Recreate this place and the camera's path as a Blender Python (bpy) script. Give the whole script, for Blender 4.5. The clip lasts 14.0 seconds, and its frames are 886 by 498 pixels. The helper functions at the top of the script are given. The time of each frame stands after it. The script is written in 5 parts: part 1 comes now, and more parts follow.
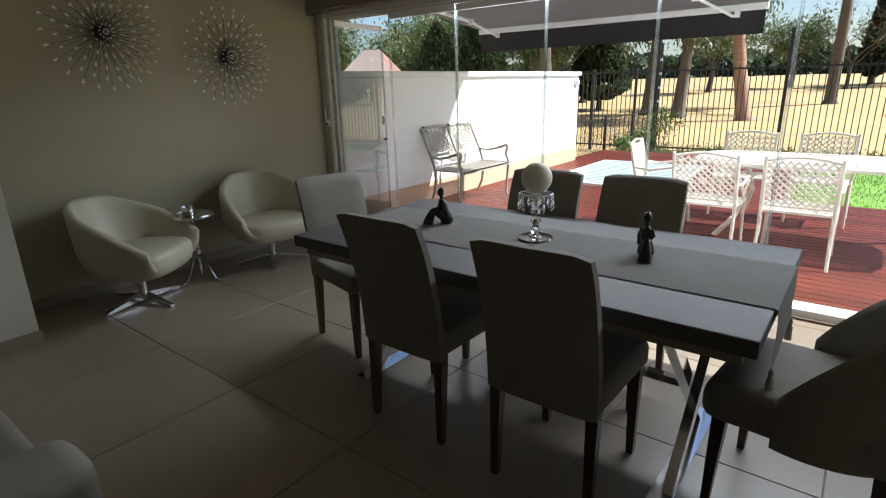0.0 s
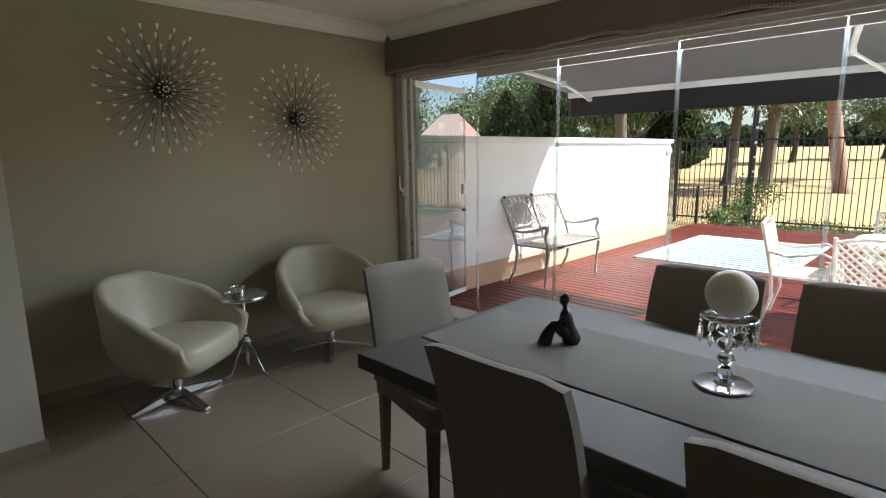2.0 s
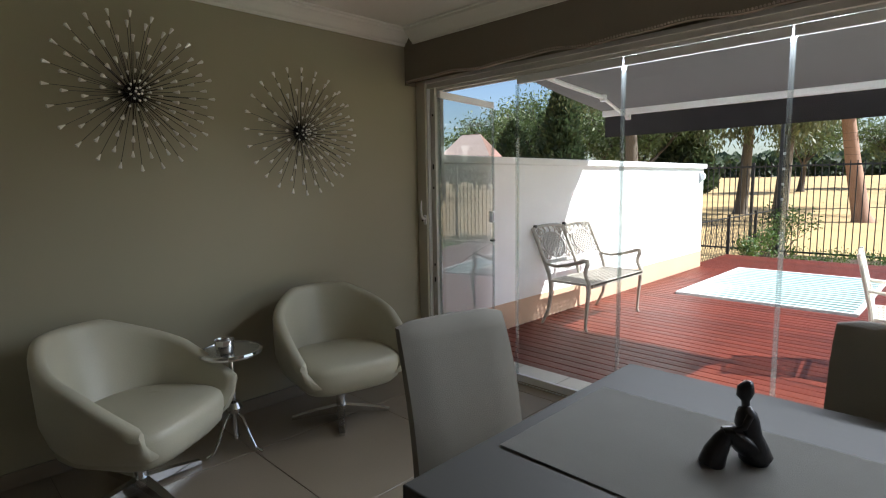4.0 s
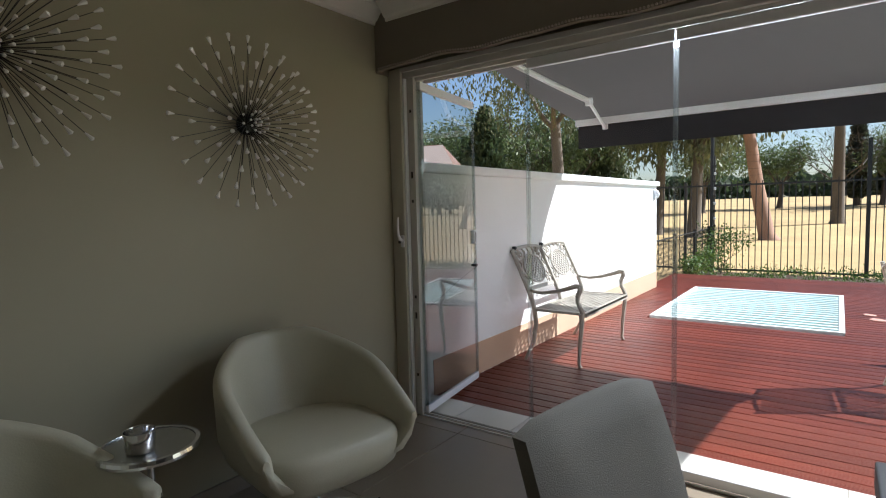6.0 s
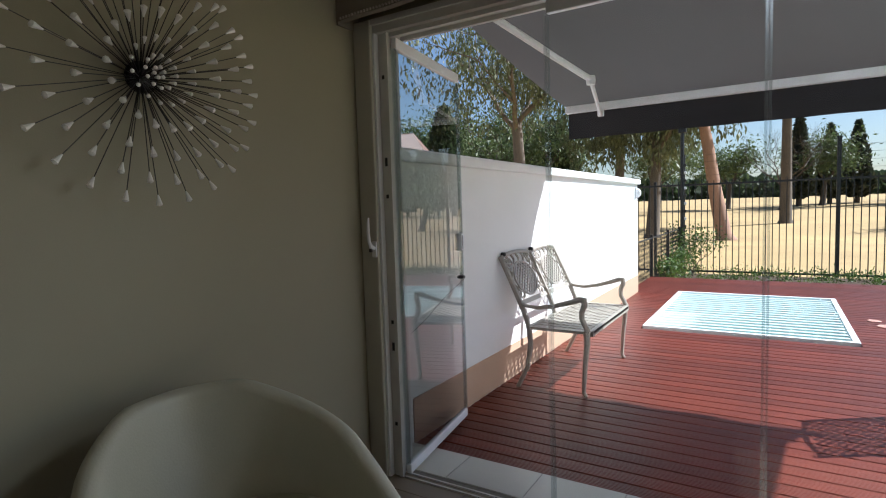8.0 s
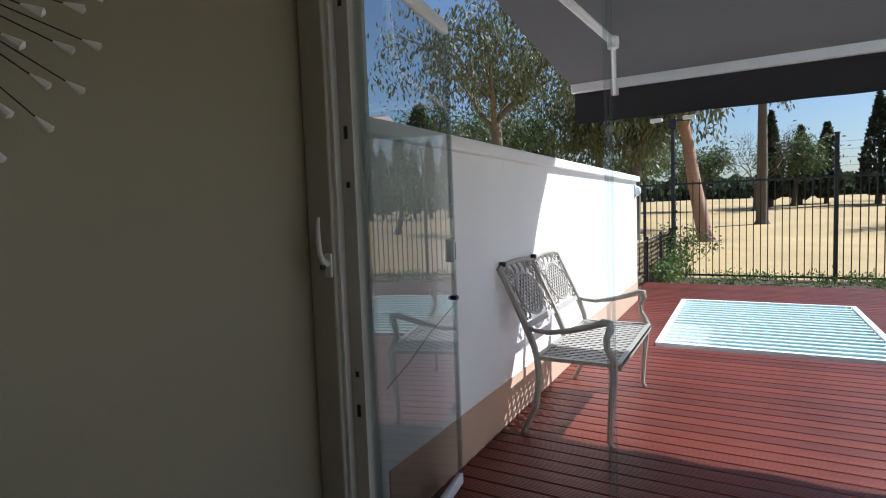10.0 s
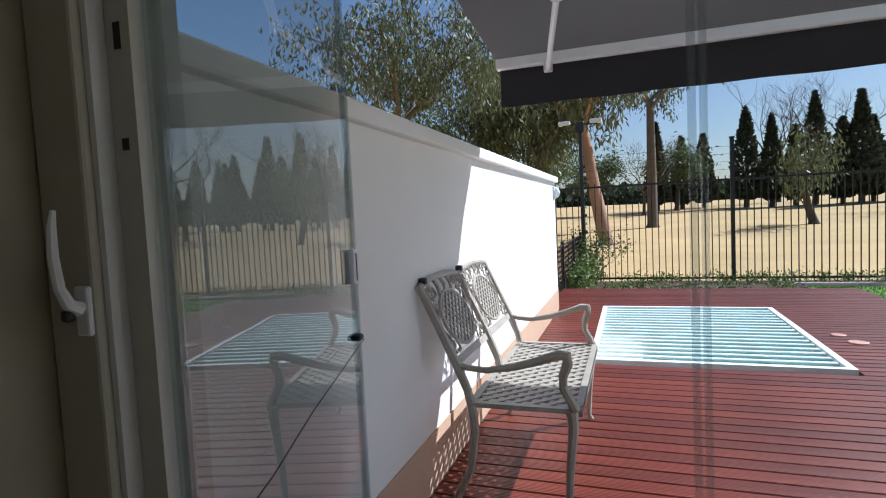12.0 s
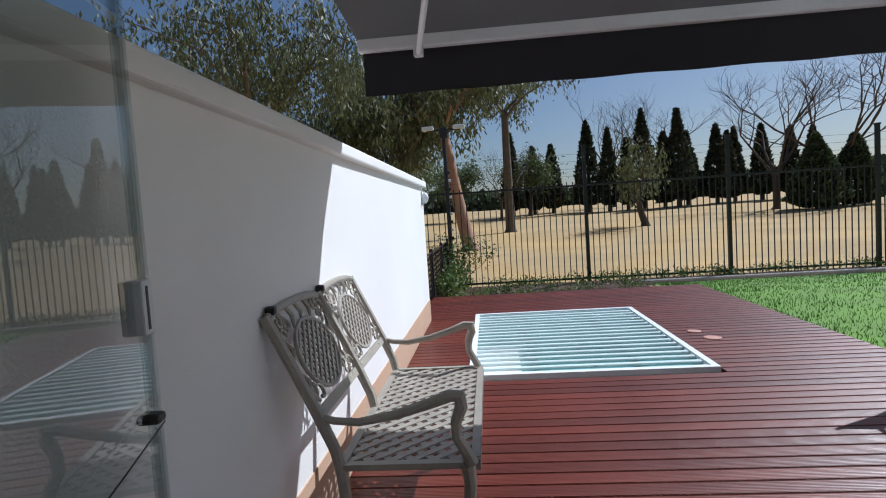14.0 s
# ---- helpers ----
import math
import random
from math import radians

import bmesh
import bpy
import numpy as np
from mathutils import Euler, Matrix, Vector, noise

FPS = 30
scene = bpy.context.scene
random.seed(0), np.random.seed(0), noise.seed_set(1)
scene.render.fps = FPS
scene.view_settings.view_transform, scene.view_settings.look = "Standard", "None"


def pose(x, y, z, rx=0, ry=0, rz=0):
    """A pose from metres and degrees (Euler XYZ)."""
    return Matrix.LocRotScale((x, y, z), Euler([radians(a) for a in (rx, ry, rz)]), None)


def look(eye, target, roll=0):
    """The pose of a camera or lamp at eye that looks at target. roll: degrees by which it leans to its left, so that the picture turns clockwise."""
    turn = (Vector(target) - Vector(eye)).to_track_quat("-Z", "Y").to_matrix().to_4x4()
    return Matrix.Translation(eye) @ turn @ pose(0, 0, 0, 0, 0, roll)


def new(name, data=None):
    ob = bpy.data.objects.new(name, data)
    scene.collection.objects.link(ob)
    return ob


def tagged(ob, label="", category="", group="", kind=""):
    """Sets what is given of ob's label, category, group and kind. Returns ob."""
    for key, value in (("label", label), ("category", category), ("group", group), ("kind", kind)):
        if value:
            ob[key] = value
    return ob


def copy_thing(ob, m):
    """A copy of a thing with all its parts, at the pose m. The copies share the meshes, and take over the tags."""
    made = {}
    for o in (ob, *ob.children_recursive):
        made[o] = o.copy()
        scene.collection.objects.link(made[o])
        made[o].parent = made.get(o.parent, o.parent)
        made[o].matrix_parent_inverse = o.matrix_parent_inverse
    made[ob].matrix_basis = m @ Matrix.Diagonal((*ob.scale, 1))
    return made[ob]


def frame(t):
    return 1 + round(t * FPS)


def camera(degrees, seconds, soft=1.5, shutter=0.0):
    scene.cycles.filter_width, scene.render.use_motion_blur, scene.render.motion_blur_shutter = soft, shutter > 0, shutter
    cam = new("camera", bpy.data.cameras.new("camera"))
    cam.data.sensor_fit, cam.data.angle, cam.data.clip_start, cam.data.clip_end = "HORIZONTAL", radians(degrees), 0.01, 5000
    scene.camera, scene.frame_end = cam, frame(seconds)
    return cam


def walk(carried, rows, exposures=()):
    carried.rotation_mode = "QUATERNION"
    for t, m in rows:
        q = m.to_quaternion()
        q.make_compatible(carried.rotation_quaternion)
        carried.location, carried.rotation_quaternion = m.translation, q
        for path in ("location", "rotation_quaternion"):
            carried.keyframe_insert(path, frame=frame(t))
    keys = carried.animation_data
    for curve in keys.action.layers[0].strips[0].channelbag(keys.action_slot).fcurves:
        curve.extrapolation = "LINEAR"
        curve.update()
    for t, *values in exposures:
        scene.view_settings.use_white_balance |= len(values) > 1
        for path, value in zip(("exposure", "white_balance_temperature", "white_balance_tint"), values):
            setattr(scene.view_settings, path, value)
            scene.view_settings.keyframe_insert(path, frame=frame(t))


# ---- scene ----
cam = camera(78.7, 14.0, soft=1.1)
PATH = [
    (0, (4.492, -3.813, 1.464), (3.307, -2.311, 0.881), -1.5),
    (0.5, (4.362, -3.731, 1.464), (3.137, -2.24, 0.939), -1.3),
    (1, (4.185, -3.586, 1.481), (2.913, -2.114, 1.018), -1.0),
    (1.5, (4.022, -3.461, 1.478), (2.687, -2.027, 1.075), -1.0),
    (2, (3.824, -3.324, 1.467), (2.439, -1.926, 1.113), -0.8),
    (2.5, (3.654, -3.218, 1.448), (2.25, -1.83, 1.125), -0.7),
    (3, (3.46, -3.098, 1.445), (2.047, -1.713, 1.151), -0.8),
    (3.2, (3.398, -3.061, 1.439), (1.98, -1.679, 1.158), -0.9),
    (5.3, (2.583, -2.754, 1.335), (1.299, -1.23, 1.166), -1.5),
    (5.5, (2.47, -2.717, 1.332), (1.227, -1.159, 1.162), -1.4),
    (6, (2.274, -2.615, 1.317), (1.094, -1.008, 1.163), -1.5),
    (6.5, (2.124, -2.509, 1.31), (0.98, -0.876, 1.155), -1.5),
    (7, (1.968, -2.36, 1.305), (0.86, -0.701, 1.159), -1.7),
    (7.5, (1.829, -2.204, 1.299), (0.754, -0.525, 1.152), -1.7),
    (8, (1.693, -2.047, 1.294), (0.645, -0.35, 1.145), -1.8),
    (8.2, (1.642, -1.983, 1.297), (0.605, -0.279, 1.144), -1.7),
    (10.5, (1.115, -1.139, 1.265), (0.185, 0.626, 1.123), -2.1),
    (11, (1.031, -0.938, 1.266), (0.175, 0.864, 1.119), -2.0),
    (11.5, (0.929, -0.774, 1.22), (0.162, 1.069, 1.1), -2.9),
    (12, (0.853, -0.63, 1.229), (0.194, 1.254, 1.103), -2.8),
    (12.5, (0.807, -0.488, 1.244), (0.234, 1.423, 1.11), -3.0),
    (13, (0.774, -0.355, 1.231), (0.308, 1.586, 1.104), -3.1),
    (13.5, (0.759, -0.253, 1.226), (0.413, 1.713, 1.1), -3.3),
    (14, (0.723, -0.162, 1.224), (0.549, 1.826, 1.098), -3.7),
]
walk(cam, [(t, look(eye, target, roll)) for t, eye, target, roll in PATH], exposures=[(0, 1.3, 5900, 10), (1.5, 1.5, 5900, 10), (3, 1.48, 5900, 10), (5.5, 1.18, 5750, 10), (8, 1.05, 5600, 10), (10.3, 0.75, 5400, 10), (13, 0.3, 5450, 10), (14, -0.05, 5450, 10)])

# ---- sky, sun, exposure ----
SUN = Vector((1.48, 1.15, 1.85)).normalized()
world = bpy.data.worlds.new("sky")
scene.world = world
world.use_nodes = True
wn = world.node_tree.nodes
sky = wn.new("ShaderNodeTexSky")
sky.sky_type, sky.sun_disc = "NISHITA", False
sky.sun_elevation = math.asin(SUN.z)
sky.sun_rotation = math.atan2(SUN.x, SUN.y)
sky.air_density, sky.dust_density, sky.ozone_density = 1.0, 1.2, 1.2
wn["Background"].inputs["Strength"].default_value = 0.06
world.node_tree.links.new(sky.outputs[0], wn["Background"].inputs["Color"])
sun_data = bpy.data.lights.new("sun", "SUN")
sun_data.energy, sun_data.angle, sun_data.color = 5.0, radians(0.5), (1.0, 0.95, 0.88)
sun = new("sun", sun_data)
sun.matrix_world = look(SUN * 40, (0, 0, 0))


# added lamp at the wide opening's head, stands in for sky light indoors
fill_data = bpy.data.lights.new("sky_fill_lamp", "AREA")
fill_data.shape, fill_data.size, fill_data.size_y, fill_data.energy, fill_data.color = "RECTANGLE", 5.0, 0.12, 36, (0.95, 0.98, 1.0)
sky_fill = new("sky_fill_lamp", fill_data)
sky_fill.matrix_world = look((4.0, 0.22, 2.12), (4.0, -0.78, 1.85))
fill_data.spread = radians(115)


# ---- materials ----
def mat(name, color, rough=0.6, metal=0.0, var=0.12, scale=6.0, bump=0.1, fine=90.0, stretch=(1, 1, 1), per_object=0.0, coat=0.0, spec=0.5):
    """A surface whose colour varies at two scales, with a fine relief."""
    m = bpy.data.materials.new(name)
    m.use_nodes = True
    nt = m.node_tree
    n, l = nt.nodes, nt.links
    b = n["Principled BSDF"]
    tc = n.new("ShaderNodeTexCoord")
    mp = n.new("ShaderNodeMapping")
    mp.inputs["Scale"].default_value = stretch
    l.new(tc.outputs["Object"], mp.inputs["Vector"])
    big, small = n.new("ShaderNodeTexNoise"), n.new("ShaderNodeTexNoise")
    big.inputs["Scale"].default_value, small.inputs["Scale"].default_value = scale, fine
    big.inputs["Detail"].default_value = small.inputs["Detail"].default_value = 5
    l.new(mp.outputs[0], big.inputs["Vector"])
    l.new(mp.outputs[0], small.inputs["Vector"])
    ramp = n.new("ShaderNodeMapRange")
    ramp.inputs["From Min"].default_value, ramp.inputs["From Max"].default_value = 0.25, 0.75
    ramp.inputs["To Min"].default_value, ramp.inputs["To Max"].default_value = 1 - var, 1 + var
    mixf = n.new("ShaderNodeMath")
    mixf.operation = "MULTIPLY_ADD"
    mixf.inputs[1].default_value = 0.35
    l.new(small.outputs["Fac"], mixf.inputs[0])
    sc = n.new("ShaderNodeMath")
    sc.operation = "MULTIPLY"
    sc.inputs[1].default_value = 0.65
    l.new(big.outputs["Fac"], sc.inputs[0])
    l.new(sc.outputs[0], mixf.inputs[2])
    l.new(mixf.outputs[0], ramp.inputs["Value"])
    val = ramp.outputs[0]
    if per_object:
        info = n.new("ShaderNodeObjectInfo")
        pr = n.new("ShaderNodeMapRange")
        pr.inputs["To Min"].default_value, pr.inputs["To Max"].default_value = 1 - per_object, 1 + per_object
        l.new(info.outputs["Random"], pr.inputs["Value"])
        mm = n.new("ShaderNodeMath")
        mm.operation = "MULTIPLY"
        l.new(val, mm.inputs[0])
        l.new(pr.outputs[0], mm.inputs[1])
        val = mm.outputs[0]
    vm = n.new("ShaderNodeVectorMath")
    vm.operation = "SCALE"
    vm.inputs[0].default_value = color
    l.new(val, vm.inputs["Scale"])
    l.new(vm.outputs[0], b.inputs["Base Color"])
    rr = n.new("ShaderNodeMapRange")
    rr.inputs["To Min"].default_value, rr.inputs["To Max"].default_value = max(0.02, rough - 0.08), min(1, rough + 0.08)
    l.new(big.outputs["Fac"], rr.inputs["Value"])
    l.new(rr.outputs[0], b.inputs["Roughness"])
    b.inputs["Metallic"].default_value = metal
    b.inputs["Coat Weight"].default_value = coat
    b.inputs["Specular IOR Level"].default_value = spec
    if bump:
        bp = n.new("ShaderNodeBump")
        bp.inputs["Strength"].default_value, bp.inputs["Distance"].default_value = bump, 0.004
        l.new(small.outputs["Fac"], bp.inputs["Height"])
        l.new(bp.outputs[0], b.inputs["Normal"])
    return m


def glass_mat(name, tint=(0.96, 0.985, 0.975), ior=1.5, rough=0.0, gloss=None):
    """A clear sheet: see-through with a mirror layer on its face."""
    m = bpy.data.materials.new(name)
    m.use_nodes = True
    n, l = m.node_tree.nodes, m.node_tree.links
    n.remove(n["Principled BSDF"])
    tr, gl, mx, fr = n.new("ShaderNodeBsdfTransparent"), n.new("ShaderNodeBsdfGlossy"), n.new("ShaderNodeMixShader"), n.new("ShaderNodeFresnel")
    tr.inputs[0].default_value = (*tint, 1)
    gl.inputs["Roughness"].default_value = rough
    fr.inputs["IOR"].default_value = ior
    if gloss is None:
        l.new(fr.outputs[0], mx.inputs[0])
    else:
        mx.inputs[0].default_value = gloss
    l.new(tr.outputs[0], mx.inputs[1])
    l.new(gl.outputs[0], mx.inputs[2])
    l.new(mx.outputs[0], n["Material Output"].inputs["Surface"])
    return m


def leaf_mat(name, color, var=0.35):
    m = mat(name, color, 0.55, var=0.15, bump=0.0, scale=2.0)
    n, l = m.node_tree.nodes, m.node_tree.links
    b = n["Principled BSDF"]
    geo = n.new("ShaderNodeNewGeometry")
    hs = n.new("ShaderNodeHueSaturation")
    pr = n.new("ShaderNodeMapRange")
    pr.inputs["To Min"].default_value, pr.inputs["To Max"].default_value = 1 - var, 1 + var
    l.new(geo.outputs["Random Per Island"], pr.inputs["Value"])
    l.new(pr.outputs[0], hs.inputs["Value"])
    link = b.inputs["Base Color"].links[0]
    l.new(link.from_socket, hs.inputs["Color"])
    l.new(hs.outputs[0], b.inputs["Base Color"])
    tl, mx = n.new("ShaderNodeBsdfTranslucent"), n.new("ShaderNodeMixShader")
    l.new(hs.outputs[0], tl.inputs["Color"])
    mx.inputs[0].default_value = 0.3
    l.new(b.outputs[0], mx.inputs[1])
    l.new(tl.outputs[0], mx.inputs[2])
    l.new(mx.outputs[0], n["Material Output"].inputs["Surface"])
    return m


def crystal_mat(name):
    m = bpy.data.materials.new(name)
    m.use_nodes = True
    b = m.node_tree.nodes["Principled BSDF"]
    b.inputs["Base Color"].default_value = (0.95, 0.97, 1, 1)
    b.inputs["Transmission Weight"].default_value = 1
    b.inputs["Roughness"].default_value = 0.02
    b.inputs["IOR"].default_value = 1.52
    return m


PAINT_OLIVE = mat("olive_wall_paint", (0.34, 0.315, 0.225), 0.6, var=0.05, scale=1.2, bump=0.08, fine=220)
PAINT_CEIL = mat("ceiling_paint", (0.72, 0.70, 0.63), 0.8, var=0.03, scale=1.5, bump=0.03)
PAINT_TRIM = mat("cornice_paint", (0.74, 0.73, 0.67), 0.6, var=0.03, bump=0.02)
PAINT_PIER = mat("pier_paint", (0.50, 0.48, 0.40), 0.6, var=0.04, scale=1.2, bump=0.06, fine=220)
PELMET = mat("pelmet_fabric", (0.20, 0.175, 0.135), 0.85, var=0.07, scale=3, bump=0.25, fine=500)
BEAD = mat("pelmet_bead", (0.34, 0.30, 0.24), 0.5, var=0.1)
ALU = mat("cream_aluminium", (0.66, 0.64, 0.60), 0.4, var=0.04, bump=0.02)
ALU_WHITE = mat("white_aluminium", (0.82, 0.83, 0.85), 0.35, var=0.03, bump=0.02)
BLACK = mat("black_plastic", (0.02, 0.02, 0.02), 0.45, var=0.1)
TILE = mat("floor_tile", (0.26, 0.215, 0.16), 0.36, var=0.08, scale=2.5, bump=0.03, per_object=0.04)
GROUT = mat("grout", (0.20, 0.18, 0.15), 0.9, var=0.1)
SILL = mat("sill_tile", (0.62, 0.60, 0.54), 0.4, var=0.06, scale=3, bump=0.03, per_object=0.04)
GLASS = glass_mat("clear_glass")
SEAL = glass_mat("clear_seal", (0.90, 0.93, 0.93), rough=0.2, gloss=0.14)
# the soft plastic of the seals scatters some of the daylight
sn, sl2 = SEAL.node_tree.nodes, SEAL.node_tree.links
milk, milk_mix = sn.new("ShaderNodeBsdfTranslucent"), sn.new("ShaderNodeMixShader")
milk.inputs["Color"].default_value = (0.85, 0.88, 0.88, 1)
milk_mix.inputs[0].default_value = 0.025
sl2.new(sn["Material Output"].inputs["Surface"].links[0].from_socket, milk_mix.inputs[1])
sl2.new(milk.outputs[0], milk_mix.inputs[2])
sl2.new(milk_mix.outputs[0], sn["Material Output"].inputs["Surface"])
GLASS_FACE = glass_mat("glass_face", (1, 1, 1), gloss=0.0)
GLASS_STACK = glass_mat("stacked_glass", (0.82, 0.86, 0.84), 2.1)
LEATHER = mat("cream_leather", (0.46, 0.44, 0.34), 0.42, var=0.07, scale=5, bump=0.18, fine=160)
CHROME = mat("chrome", (0.75, 0.75, 0.76), 0.1, 1.0, var=0.04, bump=0)
SILVER = mat("brushed_silver", (0.95, 0.94, 0.91), 0.22, 0.15, var=0.05, bump=0)
FABRIC = mat("taupe_chair_fabric", (0.21, 0.195, 0.165), 0.9, var=0.10, scale=7, bump=0.4, fine=420)
WOODLEG = mat("dark_stained_leg", (0.055, 0.032, 0.022), 0.4, var=0.25, scale=4, stretch=(6, 6, 1), bump=0.08)
TABLE = mat("grey_table_veneer", (0.075, 0.072, 0.068), 0.58, spec=0.26, var=0.08, scale=5, stretch=(1, 8, 8), bump=0.05)
TABLE_EDGE = mat("table_edge", (0.22, 0.20, 0.17), 0.45, var=0.08, scale=5, stretch=(1, 8, 8), bump=0.05)
RUNNER = mat("grey_runner_cloth", (0.31, 0.30, 0.275), 0.9, var=0.06, scale=8, bump=0.35, fine=600)
PEWTER = mat("dark_pewter", (0.035, 0.033, 0.035), 0.33, 0.6, var=0.3, scale=30, bump=0.3)
WAX = mat("cream_wax", (0.72, 0.68, 0.55), 0.6, var=0.10, scale=20, bump=0.3, fine=120)
CRYSTAL = crystal_mat("crystal")
RENDERW = mat("white_plaster", (0.82, 0.81, 0.79), 0.85, var=0.03, scale=1.5, bump=0.25, fine=140)
BAND = mat("tan_plinth_paint", (0.55, 0.37, 0.25), 0.8, var=0.08, scale=3, bump=0.25, fine=140)
DECK = mat("red_hardwood", (0.125, 0.023, 0.011), 0.42, var=0.28, scale=3.0, stretch=(0.6, 9, 9), fine=40, bump=0.16, per_object=0.24, spec=0.36)
# fine ribs along the boards
dn, dl = DECK.node_tree.nodes, DECK.node_tree.links
ribs, rib_bump, dtc = dn.new("ShaderNodeTexWave"), dn.new("ShaderNodeBump"), dn.new("ShaderNodeTexCoord")
ribs.bands_direction = "Y"
ribs.inputs["Scale"].default_value = 26
dl.new(dtc.outputs["Object"], ribs.inputs["Vector"])
dl.new(ribs.outputs["Fac"], rib_bump.inputs["Height"])
rib_bump.inputs["Strength"].default_value, rib_bump.inputs["Distance"].default_value = 0.7, 0.002
dl.new(dn["Principled BSDF"].inputs["Normal"].links[0].from_socket, rib_bump.inputs["Normal"])
dl.new(rib_bump.outputs[0], dn["Principled BSDF"].inputs["Normal"])
DECKSUB = mat("deck_underside", (0.02, 0.012, 0.01), 0.9, var=0.2)
POOLRIM = mat("white_pool_rim", (0.85, 0.87, 0.87), 0.4, var=0.04)
SLAT = mat("pale_teal_slat", (0.70, 0.80, 0.78), 0.3, var=0.08, scale=3, per_object=0.06, bump=0.03)
WATER = mat("pool_water", (0.13, 0.36, 0.36), 0.2, spec=0.4, var=0.2, scale=2.5, bump=0.15, fine=12)
POOLWALL = mat("pool_plaster", (0.35, 0.60, 0.60), 0.6, var=0.1)
CAST = mat("bronze_cast_aluminium", (0.38, 0.345, 0.29), 0.45, 0.1, var=0.18, scale=12, bump=0.2)
CASTW = mat("cream_cast_aluminium", (0.74, 0.70, 0.62), 0.45, 0.1, var=0.1, scale=12, bump=0.2)
AWN = mat("grey_awning_canvas", (0.17, 0.165, 0.16), 0.9, var=0.05, scale=2, bump=0.2, fine=400)
VAL = mat("dark_awning_valance", (0.045, 0.042, 0.045), 0.9, var=0.1, scale=4, bump=0.2, fine=400)
FENCE = mat("charcoal_steel", (0.025, 0.026, 0.03), 0.45, 0.3, var=0.15, scale=6)
DRY = mat("dry_grass", (0.45, 0.31, 0.135), 0.95, var=0.30, scale=0.22, bump=0.6, fine=3.0)
LAWN = mat("green_lawn", (0.14, 0.27, 0.03), 0.9, var=0.35, scale=1.2, bump=0.6, fine=40)
SOIL = mat("bed_soil", (0.10, 0.06, 0.035), 0.95, var=0.3, scale=3, bump=0.6, fine=30)
KERB = mat("concrete_kerb", (0.50, 0.48, 0.44), 0.85, var=0.15, scale=4, bump=0.4)
BARK = mat("grey_bark", (0.13, 0.105, 0.08), 0.9, var=0.35, scale=2, stretch=(4, 4, 1), bump=0.8, fine=14)
BARK_RED = mat("peeling_gum_bark", (0.34, 0.20, 0.135), 0.85, var=0.40, scale=1.4, stretch=(3, 3, 0.7), bump=0.7, fine=12)
BARK_FAR = mat("far_bark", (0.085, 0.065, 0.05), 0.9, var=0.3, scale=2, bump=0.3)
LEAF_GUM = leaf_mat("gum_leaf", (0.12, 0.135, 0.06))
LEAF_DARK = leaf_mat("conifer_leaf", (0.055, 0.08, 0.034))
LEAF_CYP = leaf_mat("cypress_leaf", (0.038, 0.046, 0.026))
LEAF_MID = leaf_mat("broad_leaf", (0.10, 0.135, 0.045))
LEAF_WEED = leaf_mat("weed_leaf", (0.085, 0.145, 0.03), 0.3)
ROOFT = mat("brown_roof_tile", (0.20, 0.11, 0.085), 0.85, var=0.2, scale=4, bump=0.4)
CLOTHP = mat("pale_canvas", (0.50, 0.40, 0.37), 0.8, var=0.06)
PLASTERH = mat("house_plaster", (0.66, 0.60, 0.50), 0.85, var=0.05, scale=2, bump=0.2)
LAMPW = mat("pale_lamp_plastic", (0.7, 0.72, 0.74), 0.4, var=0.05)
PINK = mat("pink_lid", (0.50, 0.26, 0.20), 0.6, var=0.1, scale=10)


# ---- mesh helpers ----
def part(name, bm, material, parent=None, label="", smooth=False):
    """Links a bmesh as one mesh object, under parent if one is given."""
    me = bpy.data.meshes.new(name)
    bm.to_mesh(me)
    bm.free()
    if smooth:
        for p in me.polygons:
            p.use_smooth = True
    me.materials.append(material)
    ob = new(name, me)
    if parent:
        ob.parent = parent
    if label:
        ob["label"] = label
    return ob


def soft(ob, deg=40):
    me = ob.data
    for p in me.polygons:
        p.use_smooth = True
    me.set_sharp_from_angle(angle=radians(deg))
    return ob


def thing(name, m, label, category, group="", kind=""):
    e = new(name)
    e.empty_display_size = 0.1
    e.matrix_world = m
    return tagged(e, label, category, group, kind)


def box(bm, lo, hi, m=None):
    lo, hi = Vector(lo), Vector(hi)
    c, s = (lo + hi) / 2, hi - lo
    t = Matrix.Translation(c) @ Matrix.Diagonal((s.x, s.y, s.z, 1))
    return bmesh.ops.create_cube(bm, size=1, matrix=(m @ t) if m else t)["verts"]


def boxes(*pairs):
    bm = bmesh.new()
    for lo, hi in pairs:
        box(bm, lo, hi)
    return bm


def rbox(lo, hi, r=0.02, seg=3):
    bm = boxes((lo, hi))
    bmesh.ops.bevel(bm, geom=bm.edges[:], offset=r, segments=seg, profile=0.5, affect="EDGES")
    return bm


def tube(bm, pts, radii, n=8, cap=True):
    """A round tube through the points."""
    pts = [Vector(p) for p in pts]
    if not isinstance(radii, (list, tuple)):
        radii = [radii] * len(pts)
    rings, side = [], None
    for i, p in enumerate(pts):
        d = (pts[min(i + 1, len(pts) - 1)] - pts[max(i - 1, 0)]).normalized()
        if side is None:
            side = d.orthogonal().normalized()
        side = (side - d * side.dot(d)).normalized()
        up = d.cross(side)
        rings.append([bm.verts.new(p + radii[i] * (math.cos(a) * side + math.sin(a) * up)) for a in (2 * math.pi * k / n for k in range(n))])
    for a, b in zip(rings, rings[1:]):
        for k in range(n):
            bm.faces.new((a[k], a[(k + 1) % n], b[(k + 1) % n], b[k]))
    if cap:
        bm.faces.new(rings[0][::-1])
        bm.faces.new(rings[-1])
    return bm


